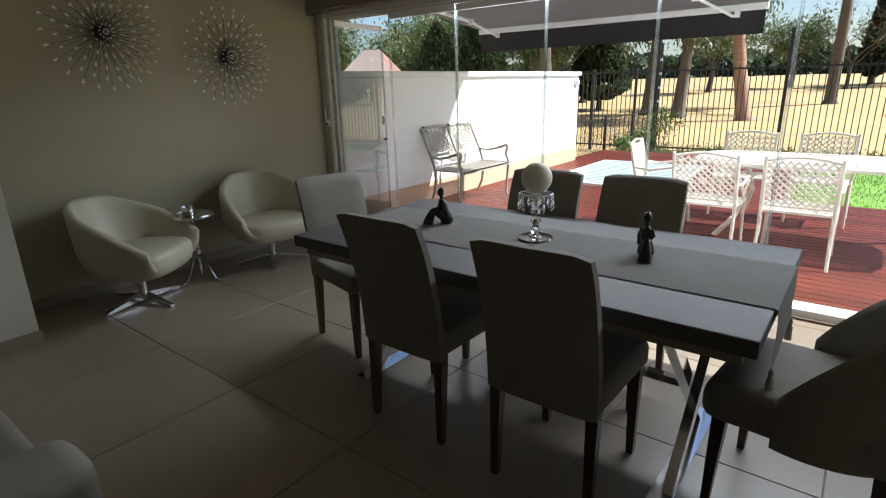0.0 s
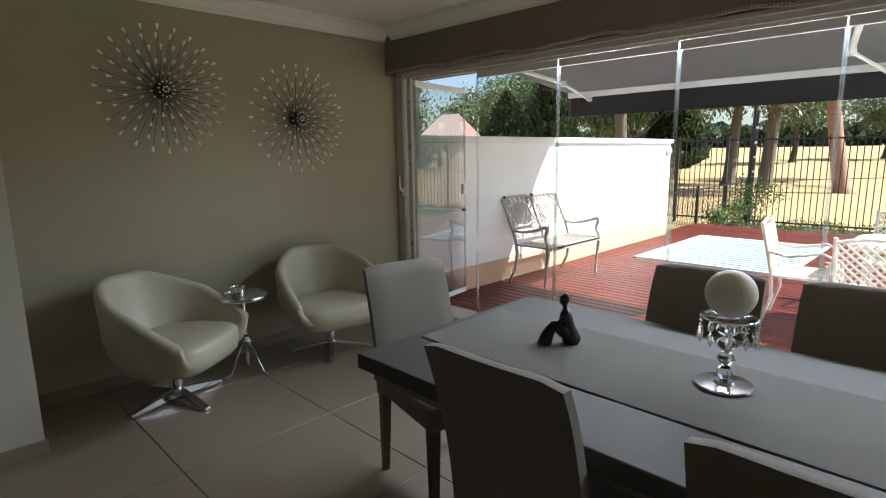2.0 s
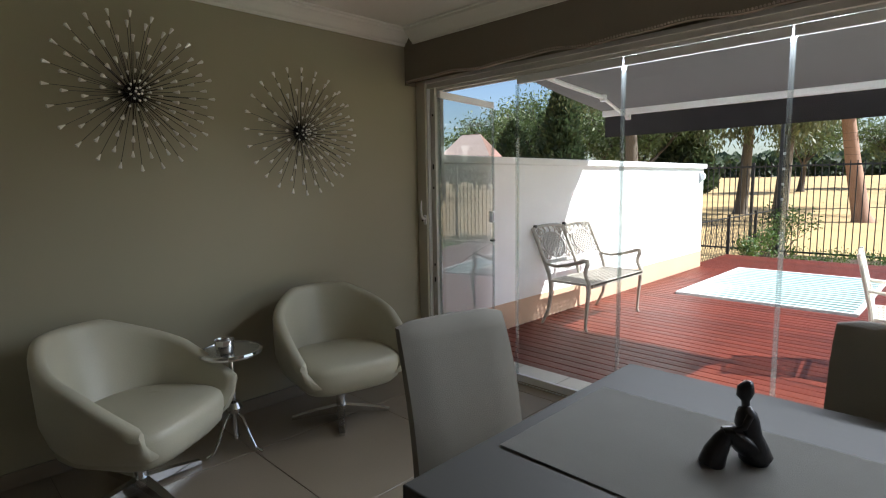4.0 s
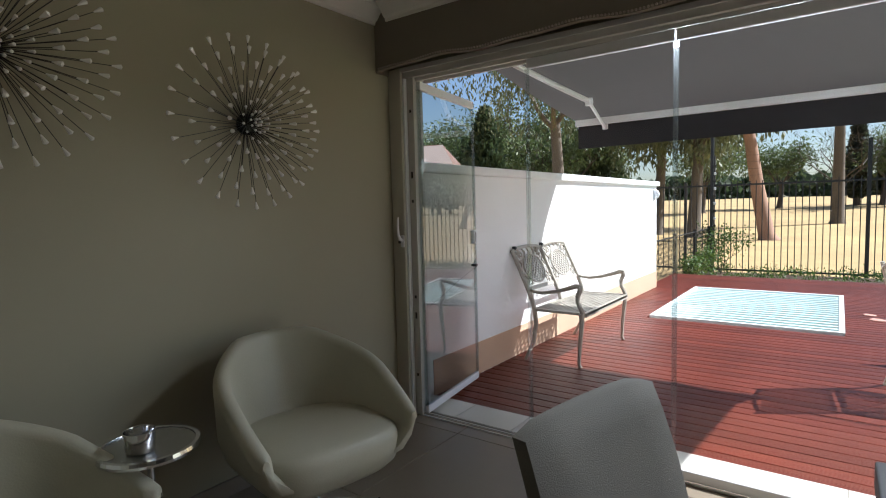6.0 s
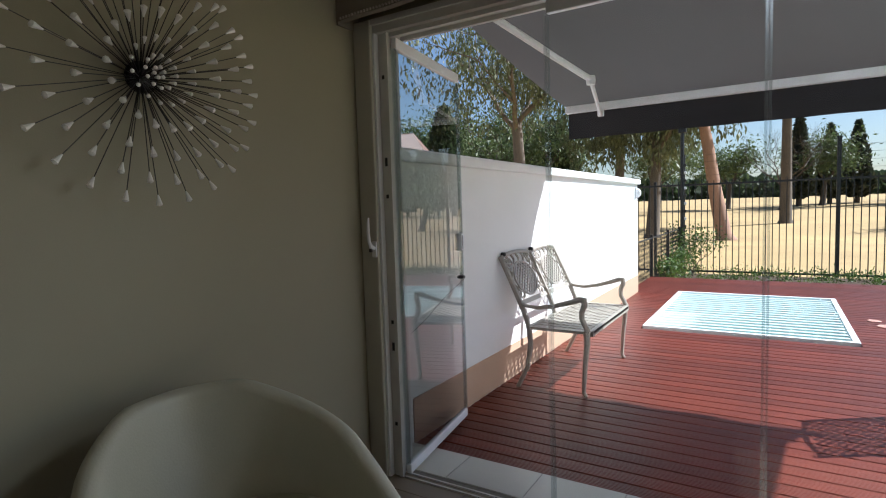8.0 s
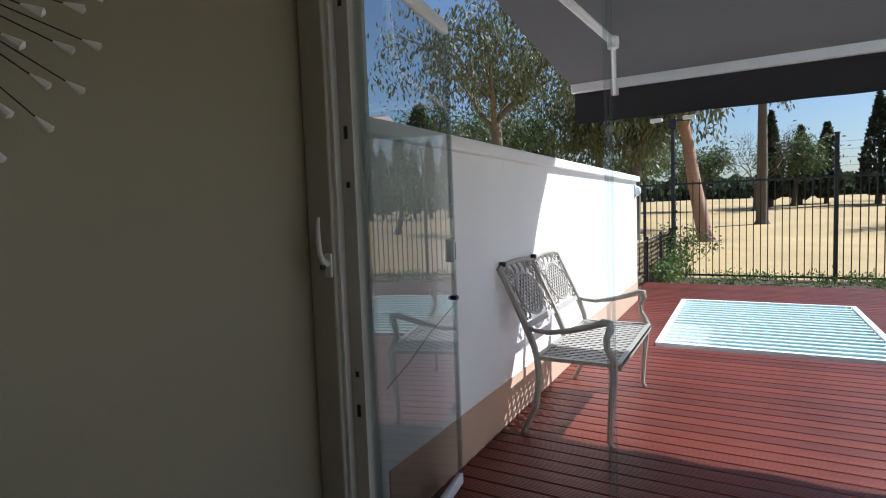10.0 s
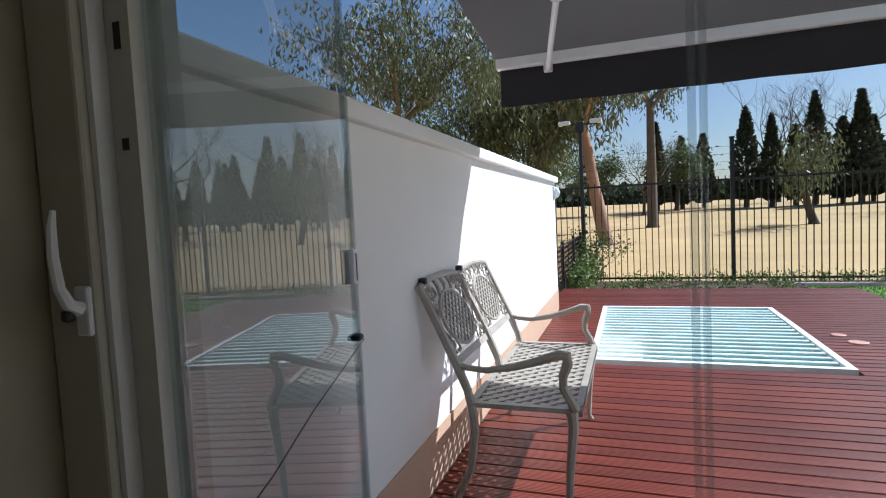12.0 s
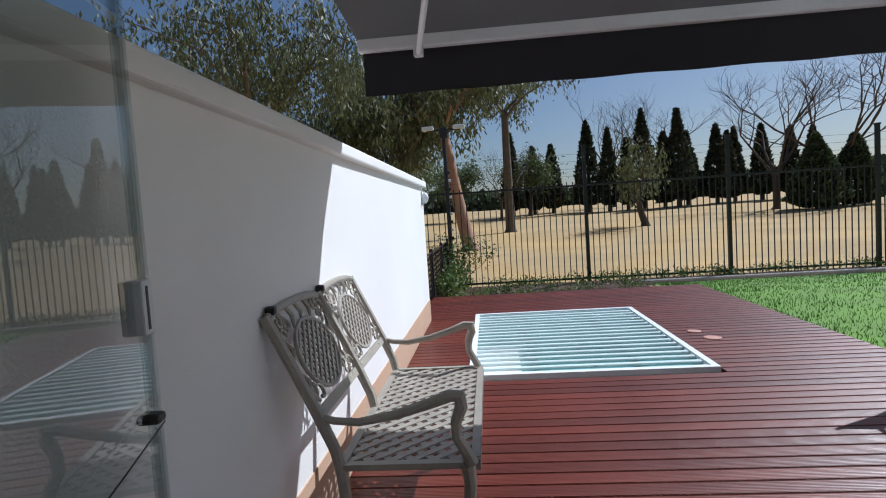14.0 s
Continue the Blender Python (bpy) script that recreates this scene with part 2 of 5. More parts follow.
def bar(bm, p, q, w, d, up=(0, 0, 1)):
    """A flat bar from p to q, w wide, d deep along up."""
    p, q, up = Vector(p), Vector(q), Vector(up)
    z = (q - p).normalized()
    x = up.cross(z).normalized()
    y = z.cross(x)
    m = Matrix((x, y, z)).transposed().to_4x4()
    m.translation = (p + q) / 2
    return bmesh.ops.create_cube(bm, size=1, matrix=m @ Matrix.Diagonal((w, d, (q - p).length, 1)))


def lathe(prof, n=24):
    """A turned shape from (radius, height) pairs."""
    bm = bmesh.new()
    rings = []
    for r, z in prof:
        if r < 1e-5:
            rings.append([bm.verts.new((0, 0, z))] * n)
        else:
            rings.append([bm.verts.new((r * math.cos(2 * math.pi * k / n), r * math.sin(2 * math.pi * k / n), z)) for k in range(n)])
    for a, b in zip(rings, rings[1:]):
        for k in range(n):
            vs = []
            for v in (a[k], a[(k + 1) % n], b[(k + 1) % n], b[k]):
                if v not in vs:
                    vs.append(v)
            if len(vs) > 2:
                bm.faces.new(vs)
    return bm


def lattice(bm, m, w, h, step, bw, bd, slope=1.0):
    """Crossed diagonal bars inside a w x h rectangle in the local XZ plane of m."""
    for sgn in (1, -1):
        c = -h / slope
        while c < w:
            # the line x = c + z / slope, mirrored for the second set
            z0, z1 = max(0, -c * slope), min(h, (w - c) * slope)
            if z1 - z0 > step * 0.25:
                pts = []
                for z in (z0, z1):
                    x = c + z / slope
                    pts.append(m @ Vector((x if sgn > 0 else w - x, 0.0015 * sgn, z)))
                bar(bm, pts[0], pts[1], bw, bd, (m.to_3x3() @ Vector((0, 1, 0))))
            c += step
    return bm


def mesh_from(name, verts, faces, material, parent=None, kind="", label=""):
    me = bpy.data.meshes.new(name)
    me.from_pydata([tuple(v) for v in verts], [], faces)
    me.materials.append(material)
    ob = new(name, me)
    if parent:
        ob.parent = parent
    return tagged(ob, label, "", "", kind)


# ---- the room ----
X1, Y0, CEIL, HEAD = 7.2, -6.5, 2.52, 2.105
part("wall_left", boxes(((-0.22, Y0, -0.1), (0, 0.0, 2.8))), PAINT_OLIVE)
tagged(bpy.data.objects["wall_left"], "olive green painted plaster wall of the dining room", "wall", kind="structure")
# unseen walls that close the room, painted paler to bounce more light inside
tagged(part("wall_back", boxes(((-0.22, Y0 - 0.2, -0.1), (X1 + 0.2, Y0, 2.8))), PAINT_PIER), "unseen back wall in pale paint to bounce light", "wall", kind="structure")
tagged(part("wall_right", boxes(((X1, Y0, -0.1), (X1 + 0.2, 0.3, 2.8))), PAINT_PIER), "unseen end wall in pale paint to bounce light", "wall", kind="structure")
tagged(part("wall_front", boxes(((-0.22, 0.0, HEAD + 0.06), (X1 + 0.2, 0.3, 2.8)), ((-0.22, 0.0, -0.1), (0.10, 0.1, HEAD + 0.06)), ((X1 - 0.6, 0.0, -0.1), (X1, 0.3, HEAD + 0.06))), PAINT_OLIVE), "plaster wall above the wide glass doors", "wall", kind="structure")
tagged(part("ceiling", boxes(((-0.22, Y0, CEIL), (X1 + 0.2, 0.0, CEIL + 0.12))), PAINT_CEIL), "cream painted flat ceiling", "ceiling", kind="structure")


def cornice(name, a, b, inward):
    """A stepped cove cornice from a to b under the ceiling."""
    a, b, n = Vector(a), Vector(b), Vector(inward)
    prof = [(0, 0.11), (0.012, 0.11), (0.014, 0.095), (0.03, 0.085), (0.05, 0.06), (0.075, 0.035), (0.085, 0.03), (0.088, 0.015), (0.1, 0.012), (0.1, 0.0), (0, 0)]
    bm = bmesh.new()
    ends = [[bm.verts.new(p + n * o + Vector((0, 0, CEIL - 0.001 - d))) for o, d in prof] for p in (a, b)]
    k = len(prof)
    for i in range(k):
        bm.faces.new((ends[0][i], ends[0][(i + 1) % k], ends[1][(i + 1) % k], ends[1][i]))
    bm.faces.new(ends[0][::-1])
    bm.faces.new(ends[1])
    bmesh.ops.recalc_face_normals(bm, faces=bm.faces[:])
    return tagged(part(name, bm, PAINT_TRIM), "white moulded plaster cornice", "cornice", kind="structure")


cornice("trim_left", (0.001, -2.96, 0), (0.001, -0.16, 0), (1, 0, 0))
cornice("trim_front", (0.105, -0.162, 0), (X1, -0.162, 0), (0, -1, 0))

# the pier that ends the alcove
tagged(part("wall_pier", boxes(((0.002, -3.9, 0.0), (0.63, -2.96, CEIL - 0.002))), PAINT_PIER), "pale painted wall pier beside the armchairs", "wall", kind="structure")
bmk = boxes(((0.632, -3.9, 0.0), (0.645, -2.947, 0.075)), ((0.002, -2.958, 0.0), (0.632, -2.947, 0.075)))
tagged(part("baseboard_pier", bmk, TILE), "tile skirting round the pier", "skirting", kind="structure")
tagged(part("baseboard", boxes(((0.002, -2.94, 0.0), (0.014, -0.02, 0.075))), TILE), "tile skirting along the olive wall", "skirting", kind="structure")

# padded pelmet over the doors with a beaded wavy hem
pel = thing("pelmet", Matrix.Translation((0, 0, 0)), "taupe fabric pelmet with a wavy beaded lower edge", "pelmet")
bm = bmesh.new()
nseg = 240


def hem(x):
    u = (x % 0.8) / 0.8
    return 2.142 + 0.016 * math.sin(math.pi * u) ** 2 + 0.004 * math.sin(4 * math.pi * u)


cols = []
for i in range(nseg + 1):
    x = 0.012 + (X1 - 0.03) * i / nseg
    cols.append([bm.verts.new((x, y, z)) for y, z in ((-0.16, hem(x)), (-0.16, CEIL - 0.01), (-0.125, CEIL - 0.01), (-0.125, hem(x)))])
for a, b in zip(cols, cols[1:]):
    for k in range(4):
        bm.faces.new((a[k], a[(k + 1) % 4], b[(k + 1) % 4], b[k]))
bm.faces.new(cols[0])
bm.faces.new(cols[-1][::-1])
bmesh.ops.recalc_face_normals(bm, faces=bm.faces[:])
part("pelmet_board", bm, PELMET, pel)
part("return_board", boxes(((0.002, -0.158, 2.13), (0.011, -0.002, CEIL - 0.012))), PELMET, pel)
bm = bmesh.new()
x = 0.03
while x < X1 - 0.05:
    bmesh.ops.create_icosphere(bm, subdivisions=1, radius=0.0065, matrix=Matrix.Translation((x, -0.163, hem(x) + 0.008)))
    x += 0.017
tagged(part("bead_trim", bm, BEAD, pel, "row of small bronze beads"), kind="stuff")

# door frame
dfr = thing("door_frame", Matrix.Translation((0, 0, 0)), "cream aluminium frame of the frameless folding glass doors", "door frame", kind="structure")
XE = X1 - 0.6
part("jamb", boxes(((0.101, -0.004, 0), (0.15, 0.1, HEAD)), ((0.15, -0.012, 0), (0.168, 0.004, HEAD))), ALU, dfr)
part("jamb_bead", boxes(((0.1005, -0.034, 0), (0.112, -0.005, HEAD))), ALU_WHITE, dfr, "pale bead along the jamb")
part("jamb", boxes(((XE, -0.03, 0), (XE + 0.06, 0.13, HEAD))), ALU, dfr)
part("head_rail", boxes(((0.101, -0.03, HEAD), (XE + 0.06, 0.13, HEAD + 0.06)), ((0.101, -0.045, HEAD + 0.035), (XE + 0.06, -0.03, HEAD + 0.06)), ((0.175, 0.0, HEAD - 0.02), (XE, 0.02, HEAD)), ((0.175, 0.085, HEAD - 0.02), (XE, 0.105, HEAD))), ALU, dfr)
part("floor_track", boxes(((0.175, -0.008, -0.002), (XE, 0.002, 0.006)), ((0.175, 0.03, -0.002), (XE, 0.04, 0.006))), ALU, dfr)
part("architrave", rbox((0.002, -0.05, 0), (0.0995, -0.002, HEAD + 0.06), 0.006, 2), PAINT_PIER, dfr, "pale painted strip beside the frame")
for z in (0.25, 0.62, 0.75, 1.35, 1.5, 1.9):
    part("striker_slot", boxes(((0.128, -0.0055, z), (0.142, -0.003, z + (0.04 if z in (0.62, 1.5) else 0.018)))), BLACK, dfr)
# pull handle on the jamb
bm = bmesh.new()
tube(bm, [(0.078, -0.084, 1.262), (0.078, -0.088, 1.24), (0.078, -0.09, 1.195), (0.079, -0.086, 1.15), (0.081, -0.076, 1.125), (0.084, -0.06, 1.117)], [0.004, 0.006, 0.0075, 0.008, 0.010, 0.013])
dh = soft(part("door_handle", bm, ALU_WHITE, dfr, "white curved lever handle"))
part("handle_plate", rbox((0.07, -0.06, 1.075), (0.098, -0.0505, 1.15), 0.004, 2), ALU_WHITE, dh)
part("handle_knob", rbox((0.072, -0.085, 1.10), (0.086, -0.068, 1.118), 0.005, 2), BLACK, dh)


def glass_panel(name, w, label, glass=GLASS):
    """A frameless pane along local +X with its rails and clear edge seals."""
    p = thing(name, Matrix.Identity(4), label, "glass door", "folding glass door panes")
    g = part("pane", boxes(((0.004, -0.005, 0.05), (w - 0.004, 0.005, HEAD - 0.045))), glass, p)
    g.data.materials.append(GLASS_FACE)
    for f in g.data.polygons:
        f.material_index = 0 if f.normal.y < -0.5 else 1
    g.visible_shadow = False
    part("bottom_rail", rbox((0.002, -0.014, 0.012), (w - 0.002, 0.014, 0.06), 0.003, 1), ALU_WHITE, p)
    part("top_rail", rbox((0.002, -0.014, HEAD - 0.072), (w - 0.002, 0.014, HEAD - 0.022), 0.003, 1), ALU_WHITE, p)
    for x in (-0.012, w - 0.011):
        s = part("edge_seal", boxes(((x + 0.002, -0.010, 0.06), (x + 0.009, 0.010, HEAD - 0.072)), ((x + 0.014, -0.010, 0.06), (x + 0.020, 0.010, HEAD - 0.072))), SEAL, p)
        s.visible_shadow = False
    return p


PX = [0.918, 1.664, 2.485, 3.285, 4.07, 4.86, 5.65, XE]
for i in range(7):
    q = glass_panel("glass_door", PX[i + 1] - PX[i] - 0.004, "closed frameless clear glass door pane with white rails")
    q.matrix_world = Matrix.Translation((PX[i] + 0.006, 0.015, 0))
op = glass_panel("glass_door", 0.79, "open frameless glass door pane folded back along white wall", GLASS_STACK)
op.matrix_world = pose(0.186, 0.014, 0, 0, 0, 98.6)
lk = part("latch_block", rbox((0.745, -0.022, 1.04), (0.785, 0.022, 1.14), 0.004, 2), LAMPW, op, "pale grey lock block on the pane's edge")
part("latch_slot", boxes(((0.755, -0.0235, 1.05), (0.763, -0.0225, 1.13))), BLACK, lk)
kn = part("pull_knob", rbox((0.758, -0.022, 0.868), (0.795, 0.022, 0.888), 0.008, 2), BLACK, op, "black pull knob")
bm = bmesh.new()
tube(bm, [(0.765, -0.03, 0.875), (0.6, -0.035, 0.845), (0.4, -0.032, 0.8), (0.2, -0.03, 0.74), (0.05, -0.02, 0.70)], 0.0014, 6)
part("pull_cord", bm, BLACK, op, "thin black pull cord")

# floor
tagged(part("floor", boxes(((-0.2, Y0, -0.12), (X1, 0.06, -0.004))), GROUT), "tiled dining room floor", "floor", kind="structure")
tagged(part("window_sill", boxes(((-0.06, 0.06, -0.12), (X1, 0.36, -0.014))), GROUT), "tiled threshold outside the glass doors", "threshold", kind="structure")

# ---- armchairs ----
def tub_chair(m, label):
    c = thing("tub_chair", m, label, "armchair", "cream tub chairs")
    # shell: a U in plan, a half round back that runs on into two arms
    bm = bmesh.new()
    R0, rows, steps = 0.375, [], [-1.06, -1.04] + [-1 + i / 22 for i in range(45)] + [1.04, 1.06]
    for u in steps:
        k = min(1, abs(u))
        sg = 1 if u > 0 else -1
        over = max(0, abs(u) - 1) / 0.06
        top = 0.765 - 0.285 * max(0, (k - 0.20) / 0.80) ** 0.95
        bot = 0.255 + 0.025 * k
        thick = 0.066
        zmid = (top + bot) / 2
        prof = [(0.62, bot, 0), (0.80, bot + 0.02, 0), (0.92, bot + 0.08, 0), (0.99, bot + 0.17, 0), (1.0, top - 0.05, 0)]
        prof += [(1.0, top - 0.033 + 0.033 * math.sin(radians(a)), thick * (1 - math.cos(radians(a))) / 2) for a in range(0, 181, 30)]
        prof += [(0.98, max(0.40, top - 0.08), thick), (0.9, 0.36, thick), (0.8, 0.32, thick)]
        row = []
        for sc, z, inn in prof:
            h = (z - 0.255) / 0.51
            inn = inn + (thick / 2 - inn) * over * 0.55
            z = z + (zmid - z) * over * 0.18
            if k <= 0.58:
                th = u / 0.58 * math.pi / 2
                x, y = -(R0 * sc - inn) * math.cos(th) * 0.94, (R0 * sc - inn) * math.sin(th)
            else:
                f = (k - 0.58) / 0.42
                x, y = f * 0.255 * (0.8 + 0.2 * sc) + 0.03 * over, sg * (R0 * sc - inn) * (1 - 0.05 * f * f)
            row.append(bm.verts.new((x - 0.06 * h * max(0, 1 - 1.7 * k) + 0.02, y, z)))
        rows.append(row)
    for a, b in zip(rows, rows[1:]):
        for k in range(len(a) - 1):
            bm.faces.new((a[k], b[k], b[k + 1], a[k + 1]))
    bm.faces.new(rows[0])
    bm.faces.new(rows[-1][::-1])
    bmesh.ops.recalc_face_normals(bm, faces=bm.faces[:])
    soft(part("shell", bm, LEATHER, c), 60)
    # seat cushion
    bm = bmesh.new()
    ring_n, lev = 48, []
    for sc, z in ((0.72, 0.235), (0.88, 0.25), (0.97, 0.28), (1.0, 0.33), (1.0, 0.375), (0.98, 0.40), (0.93, 0.415), (0.8, 0.427), (0.4, 0.435)):
        row = []
        for k in range(ring_n):
            a = 2 * math.pi * k / ring_n
            cx, cy = math.cos(a), math.sin(a)
            x = 0.29 * cx if cx < 0 else 0.315 * (cx ** 0.35)
            y = 0.298 * (abs(cy) ** 0.6) * (1 if cy > 0 else -1)
            row.append(bm.verts.new((x * sc + 0.005, y * sc, z - 0.02 * max(0, -cx))))
        lev.append(row)
    for a, b in zip(lev, lev[1:]):
        for k in range(ring_n):
            bm.faces.new((a[k], a[(k + 1) % ring_n], b[(k + 1) % ring_n], b[k]))
    bm.faces.new(lev[0][::-1])
    bm.faces.new(lev[-1])
    soft(part("seat", bm, LEATHER, c), 60)
    part("post", lathe([(0, 0.03), (0.028, 0.03), (0.028, 0.2), (0.07, 0.24), (0.13, 0.26), (0, 0.26)], 20), CHROME, c, "chrome swivel post")
    for k in range(4):
        a = radians(90 * k - 22)
        d = Vector((math.cos(a), math.sin(a), 0))
        bm = bmesh.new()
        vs = []
        for s, w, z0, z1 in ((0.0, 0.022, 0.028, 0.075), (0.15, 0.02, 0.018, 0.052), (0.29, 0.015, 0.004, 0.022)):
            n2 = Vector((-d.y, d.x, 0))
            vs.append([bm.verts.new(d * s + n2 * w * e + Vector((0, 0, z))) for e, z in ((-1, z0), (1, z0), (1, z1), (-1, z1))])
        for p, q in zip(vs, vs[1:]):
            for j in range(4):
                bm.faces.new((p[j], p[(j + 1) % 4], q[(j + 1) % 4], q[j]))
        bm.faces.new(vs[0][::-1])
        bm.faces.new(vs[-1])
        bmesh.ops.recalc_face_normals(bm, faces=bm.faces[:])
        part("star_foot", bm, CHROME, c, "flat chrome foot of the star base")
    return c


tub_chair(pose(0.49, -2.27, 0, 0, 0, 34), "cream leather tub chair on chrome star base by olive wall")
tub_chair(pose(0.48, -1.16, 0, 0, 0, -12), "cream leather tub chair on chrome star base near glass door")

# side table
st = thing("side_table", Matrix.Translation((0.42, -1.79, 0)), "small round chrome side table with hammered silver top", "side table")
part("top_rim", lathe([(0.145, 0.53), (0.158, 0.53), (0.161, 0.54), (0.158, 0.552), (0.145, 0.552), (0.145, 0.53)], 40), CHROME, st)
part("tray_top", lathe([(0, 0.533), (0.144, 0.533), (0.144, 0.548), (0, 0.548)], 40), mat("hammered_silver", (0.50, 0.50, 0.49), 0.24, 1.0, var=0.15, scale=60, bump=0.9, fine=75), st, "hammered silver tray")
part("stem", lathe([(0, 0.06), (0.012, 0.06), (0.012, 0.2), (0.03, 0.21), (0.045, 0.235), (0.03, 0.265), (0.012, 0.275), (0.012, 0.5), (0.04, 0.529), (0, 0.529)], 20), CHROME, st, "chrome stem with a turned knob")
for k in range(3):
    a = radians(30 + 120 * k)
    d = Vector((math.cos(a), math.sin(a), 0))
    bm = bmesh.new()
    tube(bm, [d * 0.01 + Vector((0, 0, 0.22)), d * 0.05 + Vector((0, 0, 0.18)), d * 0.085 + Vector((0, 0, 0.09)), d * 0.12 + Vector((0, 0, 0.02)), d * 0.16 + Vector((0, 0, 0.008))], [0.008, 0.009, 0.008, 0.008, 0.007])
    soft(part("leg", bm, CHROME, st))
cup = soft(part("silver_bowl", lathe([(0, 0.0), (0.04, 0.0), (0.044, 0.006), (0.047, 0.05), (0.05, 0.068), (0.047, 0.068), (0.043, 0.05), (0.038, 0.012), (0, 0.01)], 28), CHROME), 30)
cup.matrix_world = Matrix.Translation((0.45, -1.83, 0.5505))
tagged(cup, "small hammered silver bowl on the side table", "bowl")


# ---- sunburst wall ornaments ----
def sunburst(m, label):
    s = thing("sunburst_ornament", m, label, "wall ornament", "sunburst wall ornaments")
    part("hub", lathe([(0, 0.0), (0.05, 0.0), (0.05, 0.01), (0.034, 0.028), (0, 0.036)], 20), PEWTER, s, "dark round hub")
    for ring, (tilt, length, count) in enumerate(((82, 0.405, 24), (72, 0.355, 24), (62, 0.30, 22), (50, 0.235, 20), (37, 0.17, 16), (23, 0.13, 12), (9, 0.11, 6))):
        me = None
        for k in range(count):
            if me is None:
                bm = bmesh.new()
                tube(bm, [(0, 0, 0.02), (0, 0, length - 0.03)], 0.0014, 5)
                nrod = len(bm.faces)
                tube(bm, [(0, 0, length - 0.036), (0, 0, length - 0.014), (0, 0, length - 0.004), (0, 0, length)], [0.0022, 0.0078, 0.0098, 0.003], 8) if tilt > 45 else tube(bm, [(0, 0, length - 0.026), (0, 0, length - 0.01), (0, 0, length - 0.003), (0, 0, length)], [0.0018, 0.0052, 0.0062, 0.002], 8)
                me = bpy.data.meshes.new("ray")
                bm.to_mesh(me)
                bm.free()
                me.materials.append(SILVER)
                me.materials.append(PEWTER)
                for f in me.polygons:
                    f.material_index = 1 if f.index < nrod else 0
            r = new("ray", me)
            r.parent = s
            r.matrix_basis = Matrix.Rotation(2 * math.pi * (k + 0.37 * ring) / count, 4, "Z") @ Matrix.Rotation(radians(tilt), 4, "X") @ Matrix.Translation((0, 0, 0))
    return s


sunburst(pose(0.002, -2.03, 1.88, 0, 90, 0), "silver sunburst wall ornament of thin rods with teardrop tips")
sunburst(pose(0.002, -1.07, 1.73, 0, 90, 0), "silver sunburst wall ornament hung nearer the glass doors")

# ---- dining table ----
TZ = 0.78
dt = thing("dining_table", Matrix.Translation((3.345, -1.755, 0)), "long grey veneer dining table on chrome crossed legs", "dining table")
part("tabletop", rbox((-1.0, -0.51, TZ - 0.055), (1.0, 0.51, TZ), 0.004, 2), TABLE, dt)
part("apron", boxes(((-0.96, -0.47, TZ - 0.10), (0.96, -0.44, TZ - 0.055)), ((-0.96, 0.44, TZ - 0.10), (0.96, 0.47, TZ - 0.055)), ((-0.96, -0.44, TZ - 0.10), (-0.93, 0.44, TZ - 0.055)), ((0.93, -0.44, TZ - 0.10), (0.96, 0.44, TZ - 0.055))), TABLE_EDGE, dt)
for sx in (-0.75, 0.75):
    for s in (-1, 1):
        bm = bmesh.new()
        bar(bm, (sx + 0.02 * s, -0.30 * s, 0.012), (sx + 0.02 * s, 0.36 * s, TZ - 0.101), 0.012 * 3, 0.055, (0, 1, 0))
        part("crossed_leg", bm, CHROME, dt, "flat chrome crossed leg")
    part("foot_plate", boxes(((sx - 0.04, -0.36, 0), (sx + 0.04, 0.36, 0.012))), CHROME, dt)
part("stretcher", boxes(((-0.73, -0.02, 0.3), (0.73, 0.02, 0.33))), CHROME, dt)

run = thing("table_runner", Matrix.Translation((3.345, -1.755, TZ + 0.001)), "pale grey cloth table runner hanging over the table end", "table runner")
bm = bmesh.new()
prev = None
for x, z in [(-0.955 + 0.04 * i, 0.003) for i in range(48)] + [(0.96, 0.003), (1.0, 0.003), (1.008, 0.0), (1.012, -0.03), (1.014, -0.09), (1.012, -0.15), (1.016, -0.2)]:
    row = [bm.verts.new((x, -0.245 + 0.49 * k / 12, z + (0.0012 * noise.noise(Vector((x * 4, k * 0.7, 0))) if x < 1 else 0))) for k in range(13)]
    if prev:
        for k in range(12):
            bm.faces.new((prev[k], row[k], row[k + 1], prev[k + 1]))
    prev = row
bmesh.ops.solidify(bm, geom=bm.faces[:], thickness=0.0022)
soft(part("cloth", bm, RUNNER, run), 50)
for y in (-0.235, 0.235):
    part("tassel", lathe([(0, 0.0), (0.006, -0.005), (0.009, -0.02), (0.005, -0.026), (0.011, -0.04), (0.013, -0.09), (0, -0.09)], 10), BEAD, run, "beaded corner tassel").matrix_basis = Matrix.Translation((1.017, y, -0.2))


